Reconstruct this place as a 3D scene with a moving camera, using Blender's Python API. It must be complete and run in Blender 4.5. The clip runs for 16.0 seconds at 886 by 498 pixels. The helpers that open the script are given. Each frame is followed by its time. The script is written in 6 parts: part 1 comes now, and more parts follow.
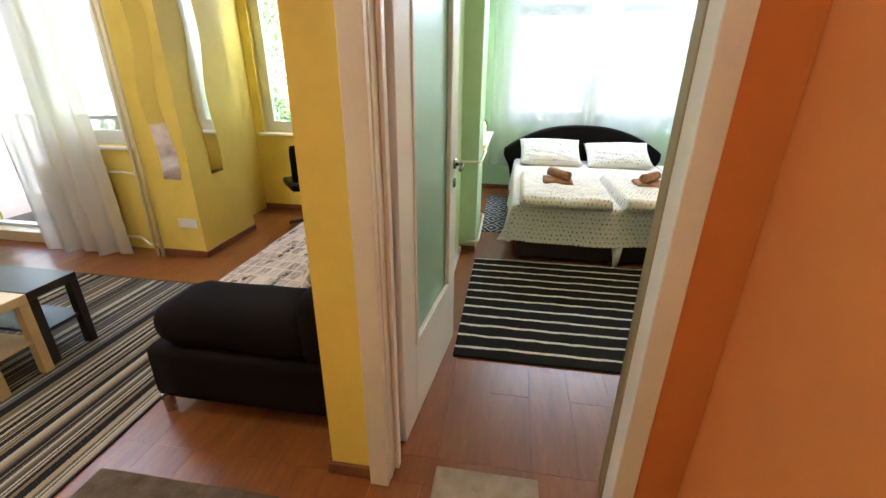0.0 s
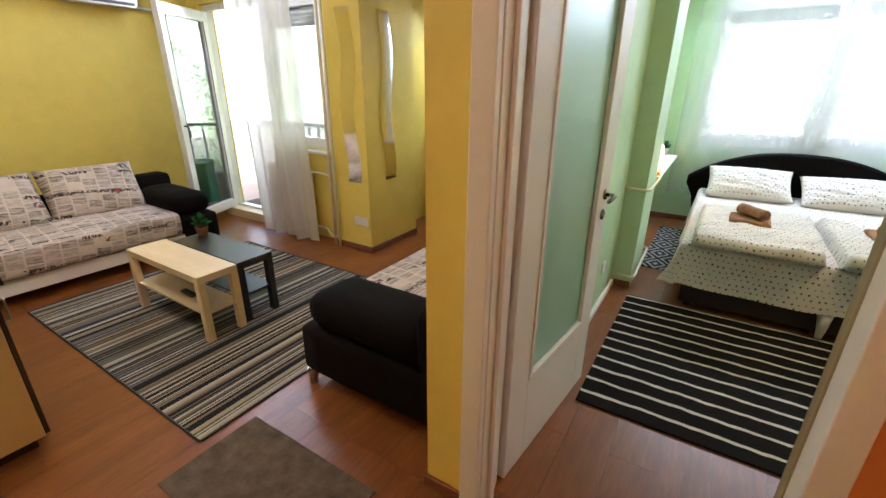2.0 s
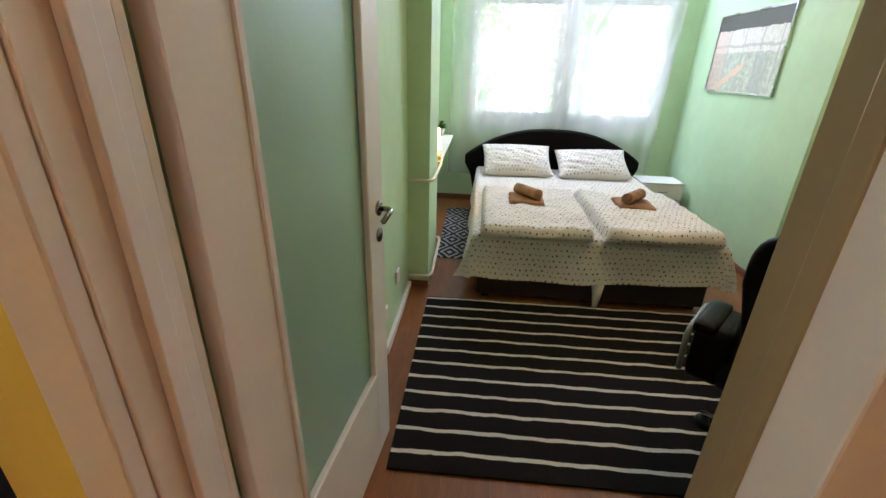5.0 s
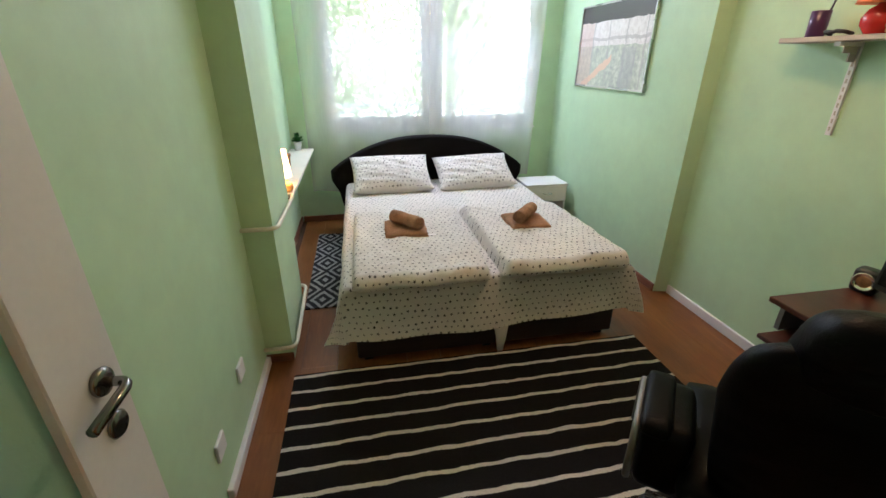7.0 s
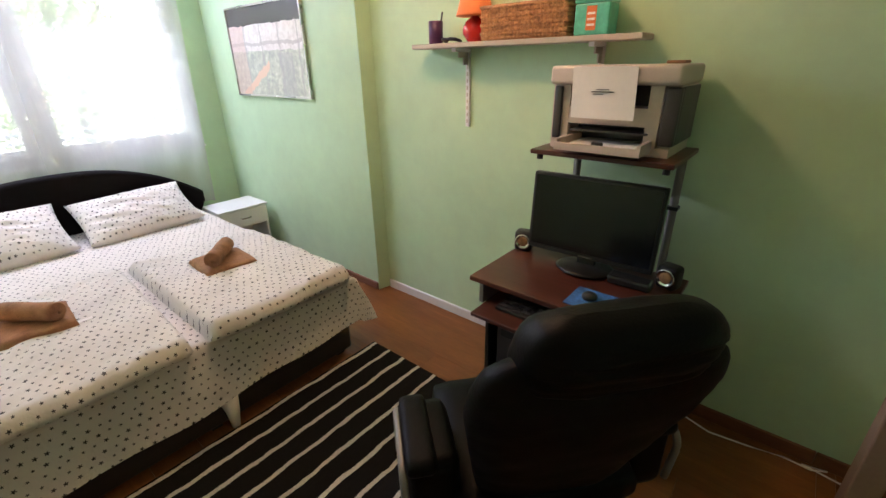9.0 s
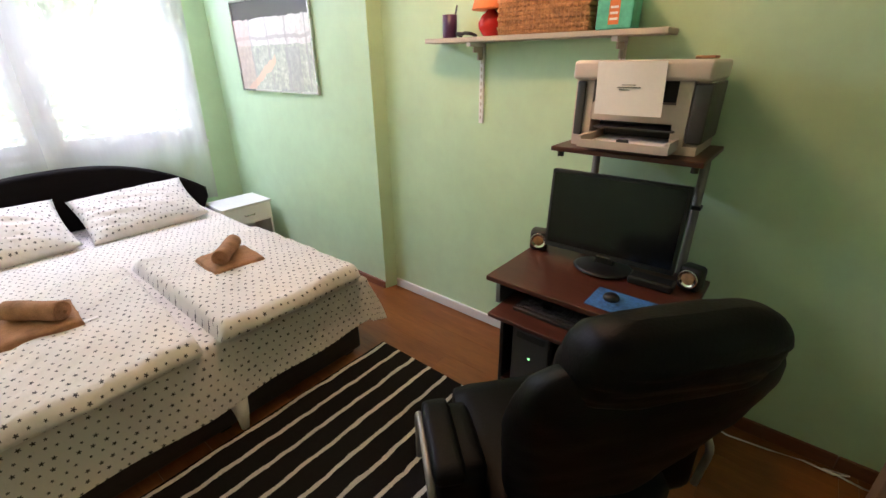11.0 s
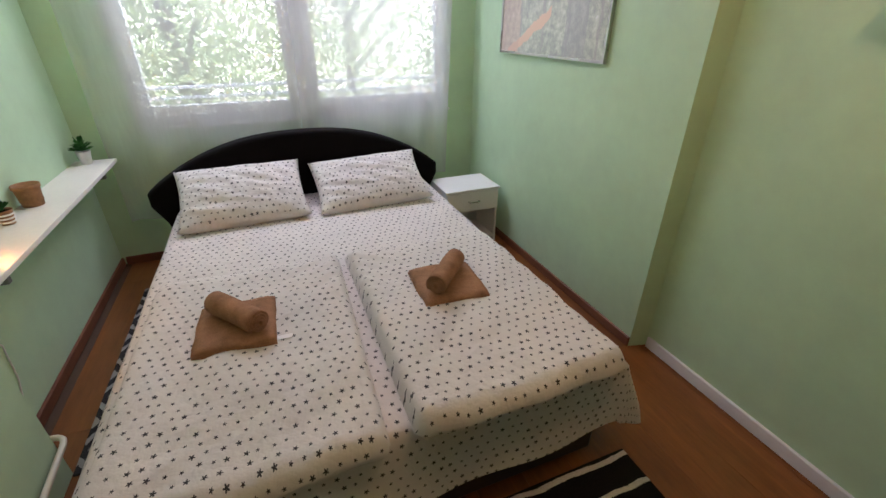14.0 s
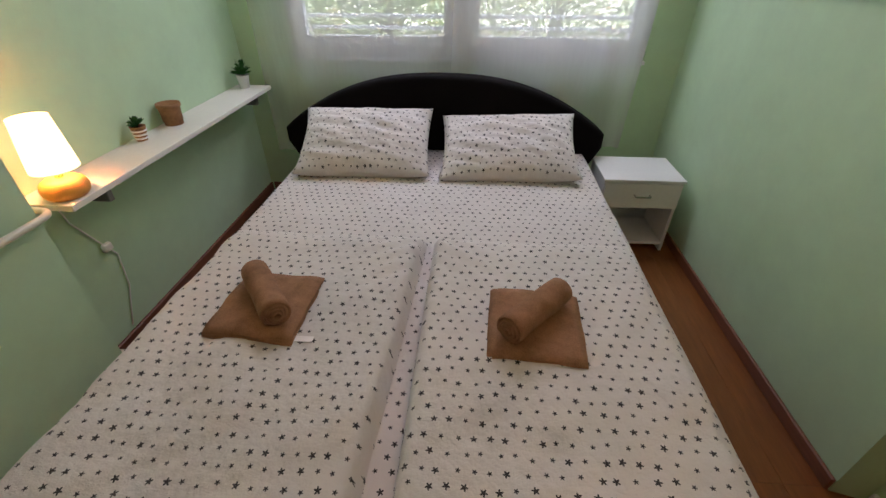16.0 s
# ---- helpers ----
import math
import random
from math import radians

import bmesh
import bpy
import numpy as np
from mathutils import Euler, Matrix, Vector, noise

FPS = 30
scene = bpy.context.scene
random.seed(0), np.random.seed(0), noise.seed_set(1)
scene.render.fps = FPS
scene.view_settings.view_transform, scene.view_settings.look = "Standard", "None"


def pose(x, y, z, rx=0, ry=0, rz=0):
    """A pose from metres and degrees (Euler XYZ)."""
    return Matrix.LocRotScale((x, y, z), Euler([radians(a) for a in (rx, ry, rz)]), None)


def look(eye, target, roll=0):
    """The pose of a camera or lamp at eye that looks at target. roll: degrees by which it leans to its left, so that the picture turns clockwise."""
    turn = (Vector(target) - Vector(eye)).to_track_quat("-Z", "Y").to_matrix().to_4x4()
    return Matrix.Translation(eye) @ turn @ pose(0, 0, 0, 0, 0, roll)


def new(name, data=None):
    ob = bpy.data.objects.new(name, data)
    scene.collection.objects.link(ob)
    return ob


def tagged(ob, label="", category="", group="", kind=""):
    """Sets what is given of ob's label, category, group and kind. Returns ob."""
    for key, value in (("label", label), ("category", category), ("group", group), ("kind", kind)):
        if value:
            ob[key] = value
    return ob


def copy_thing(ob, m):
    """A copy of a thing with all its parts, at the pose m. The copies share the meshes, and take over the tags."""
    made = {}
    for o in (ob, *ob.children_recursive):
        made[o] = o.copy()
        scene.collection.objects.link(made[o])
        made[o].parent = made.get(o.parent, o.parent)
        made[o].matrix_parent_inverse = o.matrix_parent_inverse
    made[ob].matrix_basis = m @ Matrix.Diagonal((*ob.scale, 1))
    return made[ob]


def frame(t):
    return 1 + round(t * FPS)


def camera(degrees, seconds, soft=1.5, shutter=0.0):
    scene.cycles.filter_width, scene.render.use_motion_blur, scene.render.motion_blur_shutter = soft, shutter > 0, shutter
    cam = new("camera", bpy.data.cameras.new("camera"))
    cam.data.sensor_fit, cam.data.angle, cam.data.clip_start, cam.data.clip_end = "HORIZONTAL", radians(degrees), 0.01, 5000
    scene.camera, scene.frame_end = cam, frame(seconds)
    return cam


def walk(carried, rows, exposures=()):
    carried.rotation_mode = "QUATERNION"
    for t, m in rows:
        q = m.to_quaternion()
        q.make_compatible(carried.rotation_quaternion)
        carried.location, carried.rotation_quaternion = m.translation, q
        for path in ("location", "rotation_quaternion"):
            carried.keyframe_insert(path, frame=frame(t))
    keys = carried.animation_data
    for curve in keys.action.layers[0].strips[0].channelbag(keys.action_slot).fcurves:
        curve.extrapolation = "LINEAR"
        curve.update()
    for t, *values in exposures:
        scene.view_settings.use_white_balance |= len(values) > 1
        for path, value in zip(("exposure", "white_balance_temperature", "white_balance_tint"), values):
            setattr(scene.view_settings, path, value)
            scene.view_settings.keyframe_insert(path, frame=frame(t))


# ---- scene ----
cam = camera(92.4, 16.0)
PATH = [
    (0, (0.18, 0.2, 1.465), (-0.107, 2.027, 0.703), 0.6),
    (0.5, (0.237, 0.261, 1.492), (-0.284, 2.044, 0.75), 1.6),
    (1, (0.269, 0.276, 1.496), (-0.461, 1.987, 0.761), 1.6),
    (1.5, (0.285, 0.287, 1.502), (-0.602, 1.925, 0.774), 1.5),
    (2, (0.292, 0.3, 1.509), (-0.702, 1.88, 0.791), 0.4),
    (2.5, (0.305, 0.316, 1.51), (-0.778, 1.844, 0.808), -0.2),
    (3, (0.324, 0.339, 1.51), (-0.742, 1.871, 0.793), -0.6),
    (3.5, (0.329, 0.418, 1.487), (-0.543, 2.034, 0.694), -0.1),
    (4, (0.261, 0.554, 1.485), (-0.285, 2.306, 0.689), 0.6),
    (4.2, (0.228, 0.617, 1.487), (-0.2, 2.407, 0.706), 0.8),
    (6.3, (0.227, 1.469, 1.526), (0.326, 3.301, 0.731), 0.4),
    (6.5, (0.254, 1.503, 1.538), (0.413, 3.331, 0.742), -0.3),
    (7, (0.362, 1.64, 1.547), (0.714, 3.436, 0.739), 0.2),
    (7.5, (0.468, 1.743, 1.542), (1.038, 3.492, 0.758), -0.2),
    (8, (0.552, 1.783, 1.553), (1.498, 3.371, 0.788), -0.4),
    (8.5, (0.551, 1.83, 1.545), (1.823, 3.176, 0.789), -1.1),
    (9, (0.563, 1.838, 1.559), (1.964, 3.021, 0.759), -1.1),
    (9.2, (0.571, 1.831, 1.562), (2.007, 2.968, 0.758), -1.1),
    (11.3, (0.527, 1.978, 1.538), (1.916, 3.167, 0.727), -0.4),
    (11.5, (0.519, 2.023, 1.521), (1.824, 3.295, 0.697), -0.4),
    (12, (0.618, 2.176, 1.516), (1.693, 3.644, 0.685), -0.9),
    (12.5, (0.723, 2.299, 1.531), (1.609, 3.883, 0.691), -1.3),
    (13, (0.774, 2.444, 1.526), (1.588, 4.053, 0.662), -1.0),
    (13.5, (0.789, 2.641, 1.529), (1.593, 4.231, 0.62), -0.0),
    (14, (0.838, 2.779, 1.521), (1.499, 4.416, 0.581), 0.1),
    (14.5, (0.986, 2.93, 1.499), (1.372, 4.645, 0.546), -0.3),
    (15, (1.092, 3.036, 1.484), (1.306, 4.751, 0.479), -0.2),
    (15.5, (1.169, 3.176, 1.447), (1.227, 4.858, 0.366), 1.4),
    (16, (1.209, 3.249, 1.438), (1.087, 4.893, 0.306), -0.0),
]
walk(cam, [(t, look(eye, target, roll)) for t, eye, target, roll in PATH], exposures=[(0.0, 2.9, 5650, 18), (2.5, 2.6, 5650, 19), (4.0, 2.5, 5700, 20), (6.5, 2.05, 5800, 24), (8.0, 2.1, 5850, 28), (9.0, 2.25, 6000, 34), (11.5, 2.45, 6000, 33), (12.5, 2.15, 5950, 32), (14.0, 1.5, 6050, 33), (16.0, 1.1, 6200, 33)])


# ---- world, sun, lamps ----
world = bpy.data.worlds.new("world")
scene.world = world
world.use_nodes = True
wnt = world.node_tree
sky = wnt.nodes.new("ShaderNodeTexSky")
sky.sky_type = "NISHITA"
sky.sun_disc = False
sky.sun_elevation = radians(40)
sky.sun_rotation = radians(162)
sky.air_density, sky.dust_density = 1.0, 3.0
wnt.links.new(sky.outputs[0], wnt.nodes["Background"].inputs[0])
wnt.nodes["Background"].inputs[1].default_value = 0.10

sun = new("sun", bpy.data.lights.new("sun", "SUN"))
sun.data.energy, sun.data.angle, sun.data.color = 4.2, radians(4), (1.0, 0.95, 0.88)
sun.matrix_basis = look((0, 0, 10), (-2, 6, 4.8))


def lamp(name, at, watts, colour, radius):
    ob = new(name, bpy.data.lights.new(name, "POINT"))
    ob.data.energy, ob.data.color, ob.data.shadow_soft_size = watts, colour, radius
    ob.location = at
    return ob


lamp("bedroom_ceiling_light", (1.65, 3.10, 2.46), 6.2, (1.0, 0.62, 0.28), 0.10)
lamp("living_ceiling_light", (-2.3, 0.85, 2.43), 9.0, (1.0, 0.88, 0.68), 0.07)
lamp("hall_ceiling_light", (0.1, -0.5, 2.42), 1.65, (1.0, 0.78, 0.55), 0.07)
lamp("table_lamp_light", (-0.14, 4.435, 0.97), 1.3, (1.0, 0.6, 0.25), 0.035)


def window_light(name, at, target, wide, high, watts):
    """Sky light let in by an opening."""
    ob = new(name, bpy.data.lights.new(name, "AREA"))
    ob.data.shape, ob.data.size, ob.data.size_y = "RECTANGLE", wide, high
    ob.data.energy, ob.data.color = watts, (0.86, 0.93, 1.0)
    ob.matrix_basis = look(at, target)


window_light("bedroom_window_light", (1.13, 5.90, 2.43), (1.13, 4.0, 1.0), 2.0, 0.10, 7.8)
window_light("bedroom_sky_light", (1.13, 6.72, 2.80), (1.13, 5.95, 1.2), 2.2, 0.35, 20.0)
window_light("balcony_window_light", (-3.3, 2.99, 2.45), (-2.6, 1.4, 0.9), 0.7, 0.10, 1.6)
window_light("balcony_door_light", (-4.2, 2.99, 2.45), (-3.0, 1.5, 0.6), 0.8, 0.10, 2.7)
window_light("niche_window_light", (-1.9, 4.74, 2.20), (-1.8, 2.6, 0.9), 1.0, 0.10, 4.8)

# ---- materials ----
def nd(nt, kind, ins=None, **props):
    node = nt.nodes.new(kind)
    for k, v in props.items():
        setattr(node, k, v)
    for k, v in (ins or {}).items():
        if isinstance(v, bpy.types.NodeSocket):
            nt.links.new(v, node.inputs[k])
        else:
            node.inputs[k].default_value = v
    return node


def op(nt, kind, a, b=0.0, c=0.0):
    n = nd(nt, "ShaderNodeMath", {0: a, 1: b, 2: c}, operation=kind)
    return n.outputs[0]


def mix(nt, f, a, b):
    n = nd(nt, "ShaderNodeMix", data_type="RGBA")
    for i, v in ((0, f), (6, a), (7, b)):
        if isinstance(v, bpy.types.NodeSocket):
            nt.links.new(v, n.inputs[i])
        else:
            n.inputs[i].default_value = v if i == 0 else (*v[:3], 1)
    return n.outputs[2]


def ramp(nt, f, stops, constant=False):
    n = nd(nt, "ShaderNodeValToRGB", {0: f})
    e = n.color_ramp.elements
    n.color_ramp.interpolation = "CONSTANT" if constant else "LINEAR"
    while len(e) < len(stops):
        e.new(0.5)
    for el, (p, c) in zip(e, stops):
        el.position, el.color = p, (*c, 1)
    return n.outputs[0]


def noise_tex(nt, vec, scale, detail=3.0, rough=0.55):
    return nd(nt, "ShaderNodeTexNoise", {"Vector": vec, "Scale": scale, "Detail": detail, "Roughness": rough}).outputs[0]


def start_mat(name):
    m = bpy.data.materials.new(name)
    m.use_nodes = True
    nt = m.node_tree
    return m, nt, nt.nodes["Principled BSDF"]


def coords(nt, which="Object"):
    return nd(nt, "ShaderNodeTexCoord").outputs[which]


def add_bump(nt, bsdf, height, strength, distance):
    b = nd(nt, "ShaderNodeBump", {"Height": height, "Strength": strength, "Distance": distance})
    nt.links.new(b.outputs[0], bsdf.inputs["Normal"])


def plain(name, colour, rough=0.5, metal=0.0, var=0.1, big=3.0, fine=70.0, bump=0.1, dist=0.002, coat=0.0, stretch=None):
    """A surface with broad tone variation, fine grain and a fine relief."""
    m, nt, p = start_mat(name)
    v = coords(nt)
    if stretch:
        v = nd(nt, "ShaderNodeMapping", {0: v, 3: stretch}).outputs[0]
    a = noise_tex(nt, v, big, 4)
    b = noise_tex(nt, v, fine, 3)
    f = op(nt, "MULTIPLY_ADD", a, 0.65, op(nt, "MULTIPLY", b, 0.35))
    lo = [max(0, c * (1 - var * 1.6)) for c in colour]
    hi = [min(1, c * (1 + var * 1.3)) for c in colour]
    nt.links.new(ramp(nt, f, [(0.3, lo), (0.7, hi)]), p.inputs["Base Color"])
    r = nd(nt, "ShaderNodeMapRange", {0: a, 3: max(0.03, rough - 0.1), 4: min(1, rough + 0.1)})
    nt.links.new(r.outputs[0], p.inputs["Roughness"])
    p.inputs["Metallic"].default_value = metal
    p.inputs["Coat Weight"].default_value = coat
    if rough >= 0.85:
        p.inputs["Specular IOR Level"].default_value = 0.12
    if bump:
        add_bump(nt, p, b, bump, dist)
    return m


def wall_paint(name, colour, dirt=0.06):
    """Emulsion on plaster: roller grain, faint broad waves and scuffs."""
    m, nt, p = start_mat(name)
    v = coords(nt)
    a = noise_tex(nt, v, 1.3, 5, 0.6)
    b = noise_tex(nt, v, 180, 2)
    c = noise_tex(nt, v, 7, 6, 0.7)
    lo = [x * (1 - dirt * 1.5) for x in colour]
    hi = [min(1, x * (1 + dirt)) for x in colour]
    base = ramp(nt, op(nt, "MULTIPLY_ADD", c, 0.4, op(nt, "MULTIPLY", a, 0.6)), [(0.35, lo), (0.65, hi)])
    nt.links.new(base, p.inputs["Base Color"])
    p.inputs["Roughness"].default_value = 0.62
    h = op(nt, "MULTIPLY_ADD", b, 0.25, op(nt, "MULTIPLY", c, 1.0))
    add_bump(nt, p, h, 0.18, 0.006)
    return m


def wood(name, dark, light, rough=0.35, along="Y", per_piece=0.0, scale=1.0, coat=0.0):
    m, nt, p = start_mat(name)
    v = coords(nt)
    st = {"X": (0.12, 1, 1), "Y": (1, 0.12, 1), "Z": (1, 1, 0.12)}[along]
    rnd = nd(nt, "ShaderNodeObjectInfo").outputs["Random"]
    off = nd(nt, "ShaderNodeCombineXYZ", {0: op(nt, "MULTIPLY", rnd, 37.0), 1: op(nt, "MULTIPLY", rnd, 91.0)}).outputs[0]
    vv = nd(nt, "ShaderNodeVectorMath", {0: v, 1: off}, operation="ADD").outputs[0]
    s = nd(nt, "ShaderNodeMapping", {0: vv, 3: st}).outputs[0]
    a = noise_tex(nt, s, 9 * scale, 6, 0.65)
    b = noise_tex(nt, s, 70 * scale, 3, 0.6)
    f = op(nt, "MULTIPLY_ADD", b, 0.35, op(nt, "MULTIPLY", a, 0.65))
    col = ramp(nt, f, [(0.3, dark), (0.55, [(x + y) / 2 for x, y in zip(dark, light)]), (0.72, light)])
    if per_piece:
        g = nd(nt, "ShaderNodeMapRange", {0: rnd, 3: 1 - per_piece, 4: 1 + per_piece}).outputs[0]
        hsv = nd(nt, "ShaderNodeHueSaturation", {"Value": g, "Color": col})
        col = hsv.outputs[0]
    nt.links.new(col, p.inputs["Base Color"])
    r = nd(nt, "ShaderNodeMapRange", {0: noise_tex(nt, v, 2.5, 4), 3: rough - 0.08, 4: rough + 0.12}).outputs[0]
    nt.links.new(r, p.inputs["Roughness"])
    p.inputs["Coat Weight"].default_value = coat
    add_bump(nt, p, b, 0.05, 0.0005)
    return m


def star_cloth(name, size, small, large):
    """Off-white cotton printed with small dark stars of two sizes; the UV map is in metres."""
    m, nt, p = start_mat(name)
    uv = coords(nt, "UV")
    sep = nd(nt, "ShaderNodeSeparateXYZ", {0: uv})
    y = op(nt, "DIVIDE", sep.outputs[1], size)
    row = op(nt, "FLOOR", y)
    x = op(nt, "ADD", op(nt, "DIVIDE", sep.outputs[0], size), op(nt, "MULTIPLY", op(nt, "FLOORED_MODULO", row, 2.0), 0.5))
    cell = nd(nt, "ShaderNodeCombineXYZ", {0: op(nt, "FLOOR", x), 1: row}).outputs[0]
    rnd = nd(nt, "ShaderNodeTexWhiteNoise", {0: cell}, noise_dimensions="2D")
    jit = nd(nt, "ShaderNodeSeparateXYZ", {0: rnd.outputs[1]})
    fx = op(nt, "ADD", op(nt, "SUBTRACT", op(nt, "FRACT", x), 0.5), op(nt, "MULTIPLY", op(nt, "SUBTRACT", jit.outputs[0], 0.5), 0.3))
    fy = op(nt, "ADD", op(nt, "SUBTRACT", op(nt, "FRACT", y), 0.5), op(nt, "MULTIPLY", op(nt, "SUBTRACT", jit.outputs[1], 0.5), 0.3))
    r = op(nt, "SQRT", op(nt, "ADD", op(nt, "MULTIPLY", fx, fx), op(nt, "MULTIPLY", fy, fy)))
    ang = op(nt, "ADD", op(nt, "ARCTAN2", fy, fx), op(nt, "MULTIPLY", rnd.outputs[0], 6.28))
    arm = op(nt, "MULTIPLY_ADD", op(nt, "COSINE", op(nt, "MULTIPLY", ang, 5.0)), 0.28, 0.72)
    big = op(nt, "MULTIPLY_ADD", op(nt, "GREATER_THAN", jit.outputs[2], 0.62), large - small, small)
    mask = op(nt, "LESS_THAN", r, op(nt, "MULTIPLY", arm, big))
    v = coords(nt)
    a = noise_tex(nt, v, 4, 4)
    cloth = ramp(nt, a, [(0.3, (0.63, 0.585, 0.55)), (0.7, (0.71, 0.66, 0.62))])
    nt.links.new(mix(nt, mask, cloth, (0.032, 0.027, 0.028)), p.inputs["Base Color"])
    p.inputs["Roughness"].default_value = 0.85
    p.inputs["Sheen Weight"].default_value = 0.2
    h = op(nt, "MULTIPLY_ADD", noise_tex(nt, v, 14, 5, 0.6), 1.0, op(nt, "MULTIPLY", noise_tex(nt, v, 500, 1), 0.08))
    add_bump(nt, p, h, 0.75, 0.018)
    return m


def striped_rug(name):
    """Black pile with thin, slightly wavy off-white stripes along x."""
    m, nt, p = start_mat(name)
    v = coords(nt)
    sep = nd(nt, "ShaderNodeSeparateXYZ", {0: v})
    wob = op(nt, "MULTIPLY", op(nt, "SUBTRACT", noise_tex(nt, v, 7, 2), 0.5), 0.03)
    edge = op(nt, "MULTIPLY", op(nt, "SUBTRACT", noise_tex(nt, v, 160, 2), 0.5), 0.012)
    y = op(nt, "ADD", op(nt, "ADD", sep.outputs[1], wob), edge)
    f = op(nt, "FRACT", op(nt, "DIVIDE", op(nt, "ADD", y, 5.0 - 0.015), 0.1166))
    mask = op(nt, "LESS_THAN", f, 0.17)
    pile = noise_tex(nt, v, 240, 2)
    black = ramp(nt, pile, [(0.3, (0.006, 0.0055, 0.0055)), (0.7, (0.018, 0.016, 0.015))])
    white = ramp(nt, pile, [(0.3, (0.50, 0.46, 0.40)), (0.7, (0.74, 0.70, 0.63))])
    nt.links.new(mix(nt, mask, black, white), p.inputs["Base Color"])
    p.inputs["Roughness"].default_value = 0.95
    p.inputs["Specular IOR Level"].default_value = 0.1
    add_bump(nt, p, op(nt, "MULTIPLY_ADD", mask, 0.6, pile), 0.6, 0.005)
    return m


def multi_rug(name):
    """Flat-woven rug with narrow stripes of many widths along y."""
    m, nt, p = start_mat(name)
    v = coords(nt)
    sep = nd(nt, "ShaderNodeSeparateXYZ", {0: v})
    x = op(nt, "ADD", sep.outputs[0], op(nt, "MULTIPLY", noise_tex(nt, v, 120, 2), 0.004))
    warp = nd(nt, "ShaderNodeTexNoise", {"W": op(nt, "MULTIPLY", sep.outputs[0], 6.0), "Scale": 1.0}, noise_dimensions="1D").outputs[0]
    k = op(nt, "FLOOR", op(nt, "MULTIPLY_ADD", x, 84.0, op(nt, "MULTIPLY", warp, 12.0)))
    w = nd(nt, "ShaderNodeTexWhiteNoise", {"W": k}, noise_dimensions="1D").outputs[0]
    col = ramp(nt, w, [(0.0, (0.010, 0.010, 0.011)), (0.32, (0.06, 0.054, 0.048)), (0.46, (0.13, 0.125, 0.12)), (0.56, (0.34, 0.27, 0.18)),
                       (0.68, (0.42, 0.38, 0.31)), (0.83, (0.19, 0.14, 0.085)), (0.93, (0.10, 0.10, 0.06))], True)
    n = noise_tex(nt, v, 200, 2)
    col = mix(nt, op(nt, "MULTIPLY", n, 0.18), col, (0.06, 0.055, 0.05))
    nt.links.new(col, p.inputs["Base Color"])
    p.inputs["Roughness"].default_value = 0.95
    p.inputs["Specular IOR Level"].default_value = 0.1
    add_bump(nt, p, n, 0.5, 0.003)
    return m


def diamond_rug(name):
    """Concentric diamonds in charcoal and pale grey."""
    m, nt, p = start_mat(name)
    v = coords(nt)
    sep = nd(nt, "ShaderNodeSeparateXYZ", {0: v})
    jx = op(nt, "ADD", sep.outputs[0], op(nt, "MULTIPLY", noise_tex(nt, v, 18, 3), 0.03))
    fx = op(nt, "ABSOLUTE", op(nt, "SUBTRACT", op(nt, "FRACT", op(nt, "DIVIDE", op(nt, "ADD", jx, 3.0), 0.21)), 0.5))
    fy = op(nt, "ABSOLUTE", op(nt, "SUBTRACT", op(nt, "FRACT", op(nt, "DIVIDE", sep.outputs[1], 0.30)), 0.5))
    f = op(nt, "FRACT", op(nt, "MULTIPLY", op(nt, "ADD", fx, fy), 3.4))
    mask = op(nt, "LESS_THAN", f, 0.42)
    n = noise_tex(nt, v, 220, 2)
    a = ramp(nt, n, [(0.3, (0.015, 0.015, 0.016)), (0.7, (0.05, 0.048, 0.048))])
    nt.links.new(mix(nt, mask, a, (0.32, 0.31, 0.29)), p.inputs["Base Color"])
    p.inputs["Roughness"].default_value = 0.95
    p.inputs["Specular IOR Level"].default_value = 0.1
    add_bump(nt, p, n, 0.5, 0.004)
    return m


